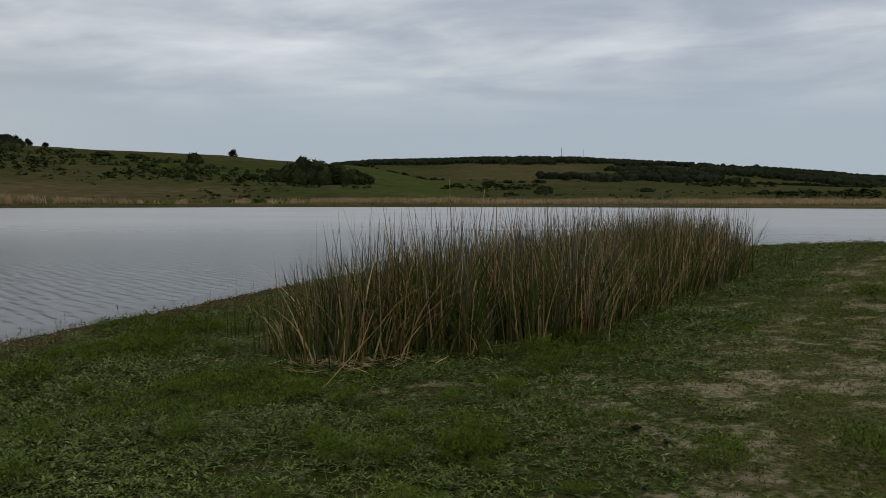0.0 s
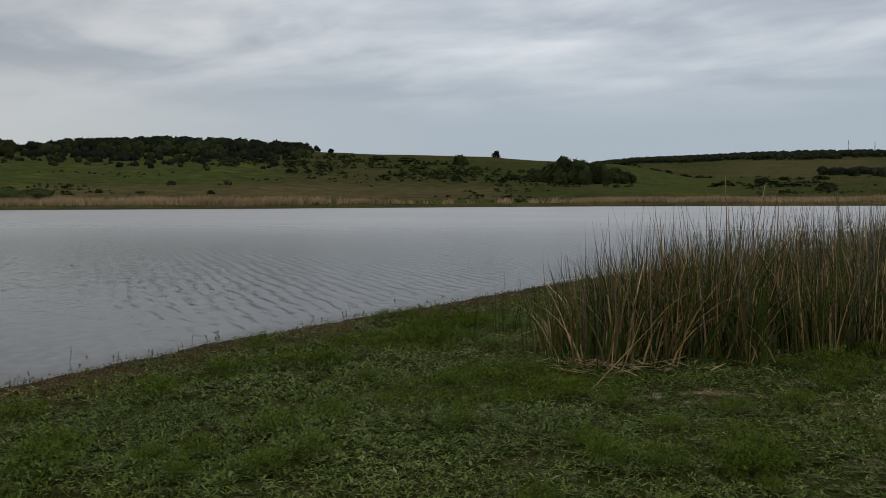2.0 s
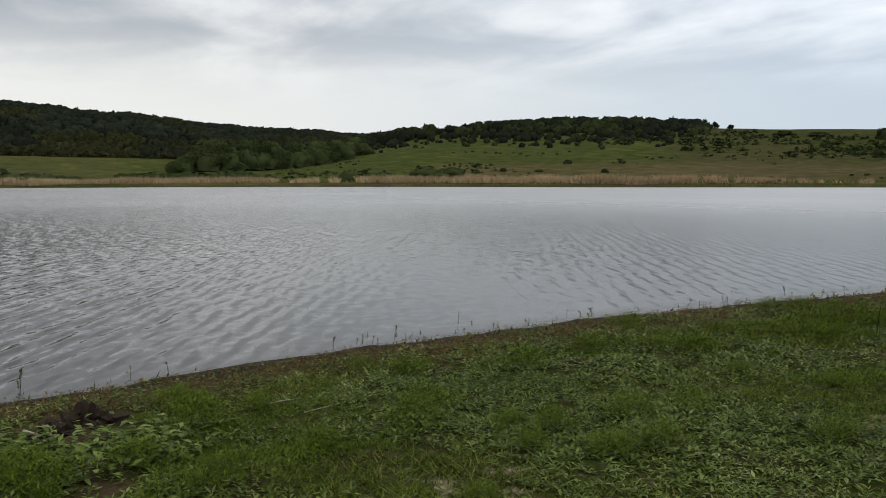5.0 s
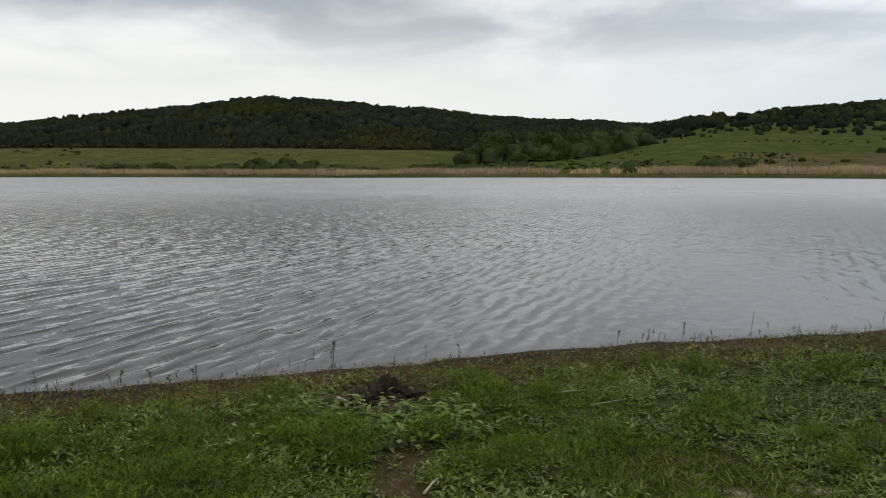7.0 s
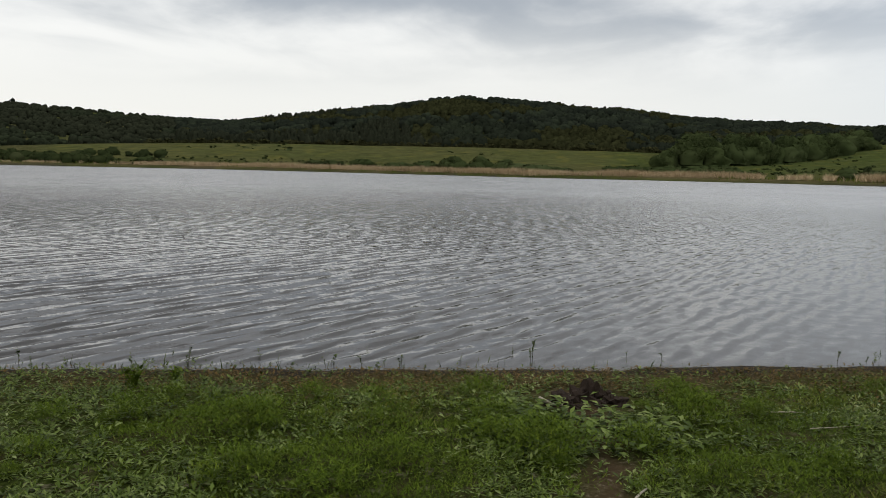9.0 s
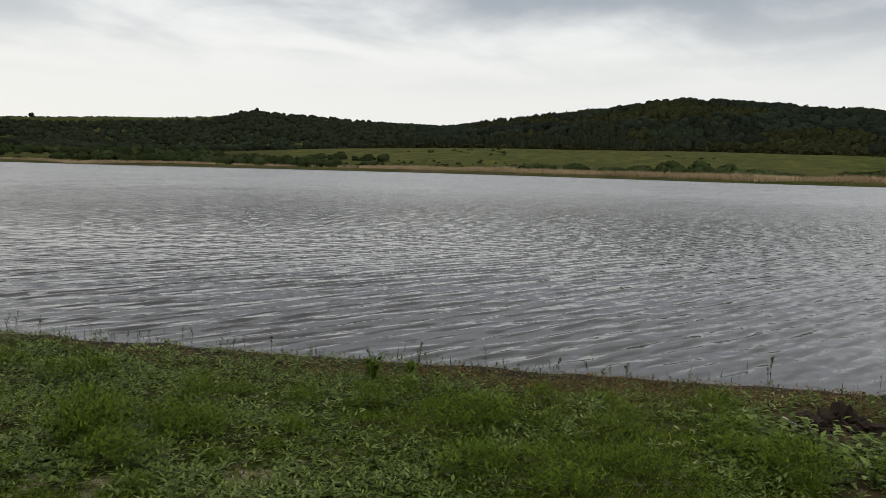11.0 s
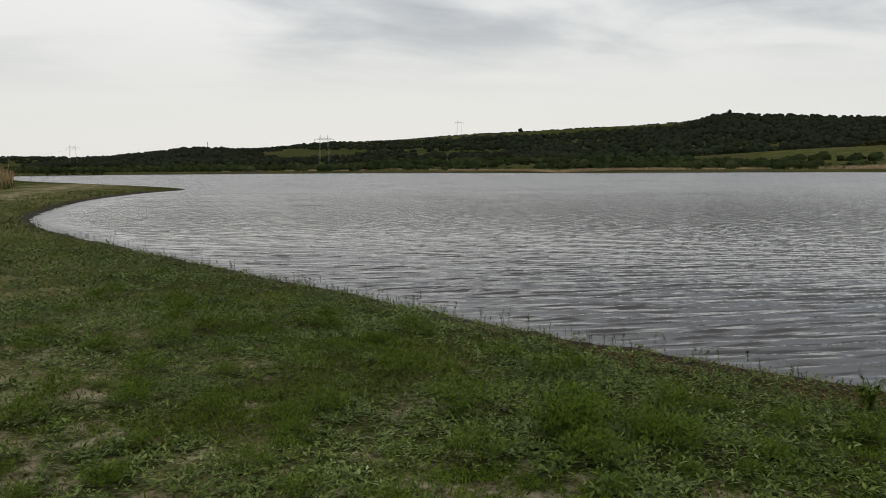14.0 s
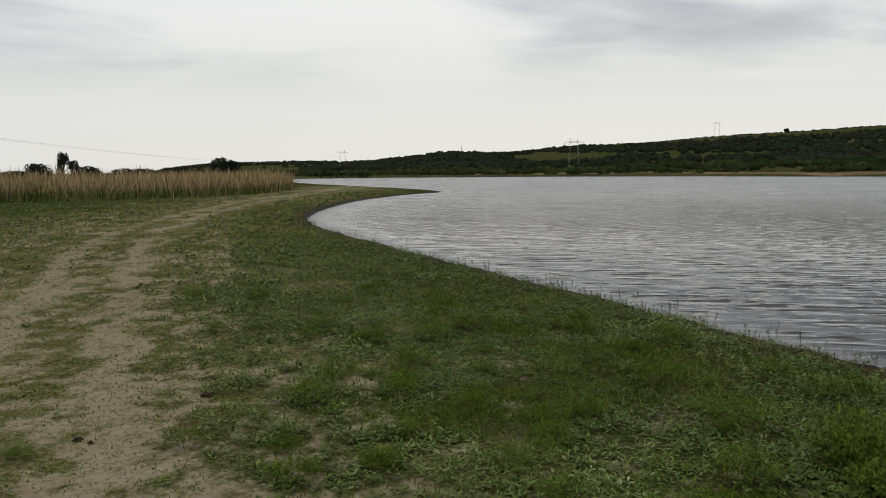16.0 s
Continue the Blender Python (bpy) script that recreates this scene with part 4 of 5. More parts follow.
def far_reeds():
    """A pale belt of reeds on the opposite shore."""
    n = 74000
    az = RNG.uniform(-34, 140, n)
    line = np.interp(az, FAR_AZ, FAR_R)
    depth = np.interp(az, [-34, 0, 14, 22, 30, 45, 60, 100, 112, 140], [16, 12, 7, 4, 8, 9, 12, 10, 5, 4])
    # how closed the belt stands, bearing by bearing
    full = np.interp(az, [-34, 8, 12, 19, 22, 27, 29, 50, 52, 56, 58, 62, 64, 84, 88, 95, 101, 112, 122, 126, 140],
                     [0.95, 0.95, 0.30, 0.15, 0.45, 0.45, 0.75, 0.80, 0.35, 0.35, 0.75, 0.65, 0.95, 0.95, 0.85, 0.8, 0.25, 0.7, 0.8, 0.15, 0.3])
    gap = vnoise(az * 4, az * 0 + 3.0, 0.35, 71, 3)
    r = line + 6.0 + RNG.random(n) * depth
    keep = gap + 0.08 * RNG.normal(0, 1, n) > 0.85 - 0.75 * full
    az, r = az[keep], r[keep]
    x, y = bearing_xy(az, r)
    sd = shore_distance(x, y)
    m = sd > 1.0
    x, y = x[m], y[m]
    k = len(x)
    v, f = ribbons(on_ground(x, y), RNG.uniform(0.9, 1.7, k) * np.interp(np.degrees(np.arctan2(-x, y)), [-30, 10, 20, 28, 50, 56, 95, 103, 140], [1.3, 1.3, 0.9, 1.6, 1.6, 1.2, 1.2, 0.6, 0.55]) * (0.45 + 0.9 * vnoise(x, y, 0.12, 75, 3)), RNG.uniform(0.10, 0.24, k), RNG.normal(0, 0.40, (k, 2)), 0.5, 1, 1.4)
    stuff("far_shore_reeds", v, f, REED_FAR, "pale dry reed belt along the opposite shore", "reeds")
    n = 26000
    az = RNG.uniform(-34, 152, n)
    r = np.interp(az, FAR_AZ, FAR_R) + RNG.uniform(0.6, 30, n)
    x, y = bearing_xy(az, r)
    sd = shore_distance(x, y)
    m = (sd > 0.4) & (vnoise(x, y, 0.06, 73, 3) > 0.42)
    x, y = x[m], y[m]
    k = len(x)
    v, f = ribbons(on_ground(x, y), RNG.uniform(0.3, 0.9, k), RNG.uniform(0.08, 0.22, k), RNG.normal(0, 0.2, (k, 2)), 0.4, 1)
    stuff("far_shore_sedge", v, f, GRASS, "rough green sedge on the opposite shore", "grass")


far_reeds()

# ---- trees and woods ----


def crown_tris(seed, leaves_n, blobs=6, size=0.30, low=0.14, loose=0.3):
    """A lumpy crown within about one unit of the axis, from 0 to 1 high, as leaf clumps that lie along its lobes."""
    rng = np.random.default_rng(seed)
    a = rng.uniform(0, 2 * math.pi, blobs)
    up = rng.uniform(0.0, 1.0, blobs)
    reach = 0.58 * np.sqrt(1 - 0.85 * up * up) * rng.uniform(0.75, 1.05, blobs)
    centres = np.stack([np.cos(a) * reach, np.sin(a) * reach, low + (0.70 - low) * up], 1)
    centres[0] = (0, 0, 0.62)
    radius = rng.uniform(0.26, 0.44, blobs)
    pick = rng.integers(0, blobs, leaves_n)
    d = rng.normal(0, 1, (leaves_n, 3))
    d /= np.linalg.norm(d, axis=1)[:, None]
    p = centres[pick] + d * (radius[pick] * rng.uniform(0.80, 1.06, leaves_n))[:, None] * np.array([1.0, 1.0, 0.72])
    p[:, 2] = np.clip(p[:, 2], 0.02, 1.05)
    nrm = d + rng.normal(0, loose, d.shape)
    nrm /= np.linalg.norm(nrm, axis=1)[:, None]
    u = np.cross(nrm, rng.normal(0, 1, d.shape))
    u /= np.linalg.norm(u, axis=1)[:, None]
    v = np.cross(nrm, u)
    s = (size * rng.uniform(0.6, 1.25, leaves_n))[:, None]
    hs = np.array([1, 1, 0.8])
    return np.stack([p + u * s * 0.6 * hs, p + (-u * 0.35 + v * 0.5) * s * hs, p + (-u * 0.3 - v * 0.55) * s * hs], 1)


def canopy(seed, segs, rings, tufts, size, peak=0.0):
    """A far tree's crown: an uneven, lobed canopy with loose tufts breaking its outline; peak makes it a cone."""
    rng = np.random.default_rng(seed)
    verts, faces = [], []
    lobe = rng.uniform(0, 6.28, 3)
    for k in range(rings):
        q = k / rings * peak + math.sin(math.pi / 2 * k / rings) * (1 - peak)
        z = 0.03 + 0.97 * q
        wide = math.sqrt(max(0.0, 1 - ((z - 0.36) / 0.66) ** 2)) * (1 - peak) + peak * (1.02 - z)
        for s in range(segs):
            a = 2 * math.pi * (s + 0.5 * (k % 2)) / segs
            w = wide * (1 + 0.20 * math.sin(2 * a + lobe[0] + 3 * q) + 0.14 * math.sin(3 * a + lobe[1] - 4 * q)) * rng.uniform(0.74, 1.16)
            verts.append((math.cos(a) * w, math.sin(a) * w, z + rng.uniform(-0.07, 0.07)))
    verts.append((rng.uniform(-0.15, 0.15), rng.uniform(-0.15, 0.15), 1.0))
    for k in range(rings - 1):
        for s in range(segs):
            a, b = k * segs + s, k * segs + (s + 1) % segs
            faces += [(a, b, b + segs), (a, b + segs, a + segs)]
    o = (rings - 1) * segs
    faces += [(o + s, o + (s + 1) % segs, len(verts) - 1) for s in range(segs)]
    pick = rng.integers(segs, len(verts) - 1, tufts)
    base = np.array(verts)[pick]
    out = base - np.array([0, 0, 0.4])
    out /= np.linalg.norm(out, axis=1)[:, None]
    out = out + rng.normal(0, 0.4, out.shape)
    out /= np.linalg.norm(out, axis=1)[:, None]
    n0 = len(verts)
    for p, d in zip(base, out):
        p = p + rng.normal(0, 0.05, 3)
        u = np.cross(d, rng.normal(0, 1, 3))
        u /= np.linalg.norm(u) + 1e-9
        v = np.cross(d, u)
        s = size * rng.uniform(0.6, 1.3)
        p = p * 0.96
        verts += [tuple(p + u * s * 0.5 + d * s * 0.15), tuple(p - u * s * 0.4 + v * s * 0.4), tuple(p - u * s * 0.3 - v * s * 0.5)]
        faces.append((n0, n0 + 1, n0 + 2))
        n0 += 3
    return np.array(verts), np.array(faces)


def wood(name, x, y, height, spread, mat, label, variants):
    """Many trees as one mesh: far woods that nobody could count."""
    z = ground_z(x, y)
    which = RNG.integers(0, len(variants), len(x))
    turn = RNG.uniform(0, 2 * math.pi, len(x))
    out, tris, count = [], [], 0
    for i, (p, f) in enumerate(variants):
        m = which == i
        k = int(m.sum())
        c, s = np.cos(turn[m])[:, None], np.sin(turn[m])[:, None]
        w, h = spread[m][:, None], height[m][:, None]
        px = (p[None, :, 0] * c - p[None, :, 1] * s) * w + x[m][:, None]
        py = (p[None, :, 0] * s + p[None, :, 1] * c) * w + y[m][:, None]
        pz = p[None, :, 2] * h + z[m][:, None] - 0.3
        out.append(np.stack([px, py, pz], -1).reshape(-1, 3))
        tris.append((np.arange(k)[:, None, None] * len(p) + f[None]).reshape(-1, 3) + count)
        count += k * len(p)
    return stuff(name, np.vstack(out), np.vstack(tris), mat, label, "woodland")


LEAFY = [canopy(100 + s, 6, 4, 16, 0.30) for s in range(8)]
COARSE = [canopy(150 + s, 5, 3, 7, 0.28) for s in range(6)]
PINES = [canopy(200 + s, 6, 4, 12, 0.28, 0.6) for s in range(6)]


def tuft(seed, leaves_n, size):
    """A low bush or tussock: loose clumps of leaves with gaps, no closed shell."""
    tri = crown_tris(seed, leaves_n, 5, size, 0.05, 0.55).reshape(-1, 3)
    return tri, np.arange(len(tri)).reshape(-1, 3)


SCRUB = [tuft(300 + s, 26, 0.52) for s in range(6)]
TUSSOCK = [tuft(320 + s, 11, 0.75) for s in range(4)]


def spread_over(n, az0, az1, r0, r1):
    az = RNG.uniform(az0, az1, n)
    r = np.sqrt(RNG.uniform(r0 * r0, r1 * r1, n))
    x, y = bearing_xy(az, r)
    return az, r, x, y


def band(v, lo, hi, soft):
    return step(v, lo - soft, lo + soft) * (1 - step(v, hi - soft, hi + soft))


def woods():
    # the dark hill straight over the lake: leafy below and to the sides, pines along its flank
    az, r, x, y = spread_over(8600, 46, 96, 440, 850)
    foot = 452 + 22 * vnoise(az * 4, az * 0, 0.12, 81, 2)
    m = r > foot
    az, r, x, y = az[m], r[m], x[m], y[m]
    pine = (vnoise(x, y, 0.006, 83, 2) + 0.25 * band(az, 80, 91, 3) + 0.1 * band(az, 64, 76, 4) > 0.56) & (az > 60)
    h = RNG.uniform(4.0, 8.5, len(x))
    k = ~pine
    near = k & (r < 620)
    back = k & ~near
    dull = k & (vnoise(x, y, 0.016, 84, 3) > 0.54)
    near, back = near & ~dull, back & ~dull
    wood("olive_wood", x[dull], y[dull], h[dull] * 0.9, h[dull] * 0.52, OLIVE_WOOD, "olive-brown leafy trees among the dark wood", LEAFY)
    wood("leafy_wood", x[near], y[near], h[near] * 0.95, h[near] * 0.52, HAZY_WOOD_LEAF, "dark green leafy wood covering the hill", LEAFY)
    wood("upper_leafy_wood", x[back], y[back], h[back] * 0.95, h[back] * 0.55, HAZY_WOOD_LEAF, "dark green leafy wood near the hill's top", COARSE)
    wood("pine_wood", x[pine], y[pine], h[pine] * 1.10, h[pine] * 0.42, PINE_LEAF, "almost black pine wood on the hill's flank", PINES)
    # a ragged edge of low olive bushes along the wood's foot
    n = 900
    az = RNG.uniform(52, 98, n)
    r = 446 + 22 * vnoise(az * 4, az * 0, 0.12, 81, 2) + RNG.normal(0, 7, n)
    x, y = bearing_xy(az, r)
    h = RNG.uniform(1.2, 4.0, n)
    wood("wood_edge", x, y, h, h * RNG.uniform(0.6, 1.1, n), OLIVE_LEAF, "olive-brown bushes along the foot of the wood", SCRUB)
    # the long ridge: woods below a grassy top
    az, r, x, y = spread_over(14000, 88, 152, 385, 1080)
    n1 = vnoise(x, y, 0.008, 85, 3)
    low = np.interp(az, [88, 98, 106, 112, 120, 128, 136, 152], [560, 470, 420, 430, 450, 500, 470, 440])
    high = np.interp(az, [88, 104, 106.5, 109, 118, 124, 130, 140, 152], [1060, 1060, 1040, 790, 760, 800, 880, 960, 1000])
    m = (r > low) & (r < high) & (n1 > np.interp(az, [88, 112, 125, 152], [0.22, 0.34, 0.40, 0.42]))
    x, y, az, r = x[m], y[m], az[m], r[m]
    h = RNG.uniform(2.4, 5.4, len(x)) * np.where(az > 126, 0.75, 1)
    tone = vnoise(x, y, 0.012, 87, 2) > 0.56
    wood("ridge_wood", x[~tone], y[~tone], h[~tone], h[~tone] * 0.62, PINE_LEAF, "dark green wood on the long ridge", COARSE)
    wood("ridge_thicket", x[tone], y[tone], h[tone] * 0.8, h[tone] * 0.55, HAZY_WOOD_LEAF, "lighter green thicket on the long ridge", COARSE)
    # thin hedge along the ridge's crest
    n = 1100
    az = RNG.uniform(107, 148, n)
    r = 985 + RNG.normal(0, 8, n)
    x, y = bearing_xy(az, r)
    h = 0.5 + 1.2 * RNG.random(n) ** 2
    wood("crest_hedge", x, y, h, 0.8 + h * 0.6, HAZY_WOOD_LEAF, "low dark hedge along the ridge's crest", COARSE)
    # the knoll and its slopes
    az, r, x, y = spread_over(2500, 22, 52, 330, 640)
    n2 = vnoise(x, y, 0.014, 89, 3)
    inner = np.interp(az, [22, 27, 32, 40, 46, 52], [520, 430, 400, 415, 430, 430])
    need = np.interp(az, [22, 26.8, 28.6, 44, 48, 52], [0.95, 0.85, 0.25, 0.25, 0.38, 0.25])
    m = (r > inner - 50 * RNG.random(len(r)) ** 2.5) & (r < np.interp(az, [22, 27, 46, 52], [530, 580, 600, 640])) & (n2 > need + 0.10 * RNG.normal(0, 1, len(r)))
    x, y, az, r = x[m], y[m], az[m], r[m]
    h = RNG.uniform(2.6, 7.8, len(x)) * np.interp(r, [330, 420, 500], [0.22, 0.50, 1.0]) * np.interp(az, [22, 27, 30, 42, 46, 52], [0.6, 0.9, 1.0, 1.0, 0.7, 0.9])
    tone = vnoise(x, y, 0.03, 117, 2) + 0.15 * RNG.normal(0, 1, len(x)) > 0.5
    wood("knoll_wood", x[~tone], y[~tone], h[~tone], h[~tone] * 0.62, HAZY_WOOD_LEAF, "dark leafy wood on the knoll", LEAFY)
    wood("knoll_grove", x[tone], y[tone], h[tone], h[tone] * 0.62, BUSH_LEAF, "fresh green leafy trees among the knoll's wood", LEAFY)
    az, r, x, y = spread_over(2600, 8, 46, 262, 470)
    n3 = vnoise(x, y, 0.02, 91, 3)
    m = (n3 > np.interp(az, [8, 14, 20, 30, 40, 46], [0.68, 0.64, 0.57, 0.57, 0.66, 0.72])) & (r > np.interp(az, [8, 25, 46], [300, 300, 330]))
    x, y = x[m], y[m]
    h = 0.5 + 2.4 * RNG.random(len(x)) ** 2.0
    wood("slope_scrub", x, y, h, (h + 0.2) * RNG.uniform(0.6, 1.2, len(x)), TREE_LEAF, "low scrub scattered over the grass slope", SCRUB)
    # the far ridge with the masts
    az, r, x, y = spread_over(6600, -32, 8, 700, 1540)
    n4 = vnoise(x, y, 0.006, 93, 3)
    inner = np.interp(az, [-32, -24, -14, -8, 0, 5, 8], [760, 740, 850, 1160, 1160, 1280, 1300])
    m = ((r > inner) & (n4 > 0.36)) | (n4 > 0.59)
    x, y = x[m], y[m]
    h = RNG.uniform(4.0, 8.5, len(x))
    wood("far_ridge_wood", x, y, h, h * 0.65, HAZY_WOOD_LEAF, "dark woods along the far ridge", COARSE)
    # scattered bushes on the low rise and along the water
    az, r, x, y = spread_over(2100, -32, 9, 300, 620)
    m = vnoise(x, y, 0.017, 95, 3) > 0.585
    x, y = x[m], y[m]
    h = RNG.uniform(1.0, 3.2, len(x))
    wood("rise_scrub", x, y, h * 0.8, h * RNG.uniform(0.7, 1.6, len(x)), BUSH_LEAF, "bushes scattered over the low rise", SCRUB)
    n = 1500
    az = RNG.uniform(92, 153, n)
    r = np.interp(az, FAR_AZ, FAR_R) + 10 + RNG.random(n) ** 1.3 * np.interp(az, [92, 104, 118, 126, 153], [20, 60, 110, 90, 70])
    x, y = bearing_xy(az, r)
    m = vnoise(x, y, 0.03, 97, 2) > np.interp(az, [92, 104, 112, 153], [0.62, 0.5, 0.38, 0.36])
    x, y = x[m], y[m]
    h = RNG.uniform(0.8, 3.4, len(x))
    wood("lakeside_scrub", x, y, h, h * 0.8, BUSH_LEAF, "bushes along the lake's far end", LEAFY)
    # hills on the horizon and the belt behind the reed bed
    az, r, x, y = spread_over(1500, 136, 161, 1500, 2700)
    m = vnoise(x, y, 0.004, 99, 3) > 0.42
    x, y = x[m], y[m]
    h = RNG.uniform(3, 6.5, len(x))
    wood("horizon_wood", x, y, h, h * 0.8, HAZY_WOOD_LEAF, "woods on the low hills at the horizon", COARSE)
    n = 260
    az = RNG.uniform(147, 158, n)
    r = RNG.uniform(330, 470, n)
    x, y = bearing_xy(az, r)
    h = RNG.uniform(0.8, 2.6, n)
    wood("shore_belt", x, y, h, h * 0.8, BUSH_LEAF, "belt of bushes behind the reeds", SCRUB)


woods()


def meadow_tussocks():
    """Small dark bushes and grass clumps dotted over the opposite meadows."""
    n = 5200
    az = RNG.uniform(-32, 128, n)
    r = np.interp(az, FAR_AZ, FAR_R) + 10 + 150 * RNG.random(n) ** 1.7
    x, y = bearing_xy(az, r)
    m = vnoise(x, y, 0.035, 111, 3) > np.interp(az, [-32, 60, 68, 104, 110], [0.55, 0.57, 0.68, 0.68, 0.54])
    x, y = x[m], y[m]
    h = RNG.uniform(0.35, 1.25, len(x)) * (1 + 0.8 * (RNG.random(len(x)) < 0.06))
    wood("meadow_tussocks", x, y, h, h * RNG.uniform(0.7, 1.5, len(x)), TREE_LEAF, "small dark bushes dotted over the meadows", TUSSOCK)


meadow_tussocks()


def shore_bushes():
    """A belt of rounded leafy bushes just behind the opposite reeds."""
    n = 520
    az = RNG.uniform(44, 84, n)
    r = np.interp(az, FAR_AZ, FAR_R) + RNG.uniform(22, 48, n)
    x, y = bearing_xy(az, r)
    m = vnoise(x, y, 0.05, 115, 3) > np.interp(az, [44, 56, 64, 78, 84], [0.62, 0.60, 0.44, 0.40, 0.62])
    x, y = x[m], y[m]
    h = 0.8 + 2.6 * RNG.random(len(x)) ** 1.5
    wood("shore_bushes", x, y, h, (h + 0.5) * RNG.uniform(0.6, 1.2, len(x)), TREE_LEAF, "leafy green bushes behind the far reeds", LEAFY)


shore_bushes()


def lobed_crown(seed, lobes, tufts, spread, height):
    """A broad crown out of several leafy lobes round a higher middle one."""
    rng = np.random.default_rng(seed)
    verts, faces, count = [], [], 0
    for i in range(lobes):
        a, d = i * 2.4 + rng.uniform(-0.4, 0.4), 0.0 if i == 0 else rng.uniform(0.35, 0.66)
        w = 0.62 if i == 0 else rng.uniform(0.34, 0.52)
        top = 1.0 if i == 0 else 0.92 - 0.5 * d * rng.uniform(0.6, 1.4)
        v, f = canopy(seed * 50 + i, 9, 5, tufts, 0.20)
        v = v * np.array([w, w, top]) + np.array([math.cos(a) * d, math.sin(a) * d, -0.03])
        verts.append(v * np.array([spread, spread, height]))
        faces.append(f + count)
        count += len(v)
    return np.vstack(verts), np.vstack(faces)


def trunk_mesh(height, radius, seed):
    rng = random.Random(seed)
    verts, faces = [], []

    def put(pts, radii):
        v, f = tube(pts, radii, 7)
        o = len(verts)
        verts.extend(v)
        faces.extend(tuple(i + o for i in t) for t in f)

    put([(0, 0, -0.4), (0.02, 0, height * 0.3), (-0.03 * height, 0.02 * height, height * 0.65)], (radius * 1.3, radius, radius * 0.5))
    for i in range(4):
        a = i * 1.6 + rng.random()
        q = height * rng.uniform(0.18, 0.4)
        put([(0, 0, q), (math.cos(a) * height * 0.12, math.sin(a) * height * 0.12, q + height * 0.13), (math.cos(a) * height * 0.22, math.sin(a) * height * 0.22, q + height * 0.34)],
            (radius * 0.55, radius * 0.4, radius * 0.18))
    return make_mesh("trunk", verts, faces, BARK, True)


def tree_master(height, spread, seed, n=900, blobs=14, size=0.13, mat=None, name="tree"):
    top = new(name)
    part("trunk", trunk_mesh(height * 0.9, max(0.05, height * 0.022), seed), top)
    if name == "bush" or spread > 7:
        v, f = lobed_crown(seed, 10 if spread > 7 else 6, 70 if spread > 7 else 24, spread, height)
        # loose clumps of leaves over the closed inner crown
        tri = crown_tris(seed + 7, n, blobs, size).reshape(-1, 3) * np.array([spread * 1.04, spread * 1.04, height * 1.02])
        f = np.vstack([f, np.arange(len(tri)).reshape(-1, 3) + len(v)])
        v = np.vstack([v * 0.95, tri])
        part("crown", make_mesh("crown", v, f, mat or BUSH_LEAF), top)
        return top
    tri = crown_tris(seed, n, blobs, size, 0.32 if name == "tree" and mat is HAZY_WOOD_LEAF and spread > 4 else 0.10).reshape(-1, 3) * np.array([spread, spread, height])
    part("crown", make_mesh("crown", tri, np.arange(len(tri)).reshape(-1, 3), mat or BUSH_LEAF), top)
    return top


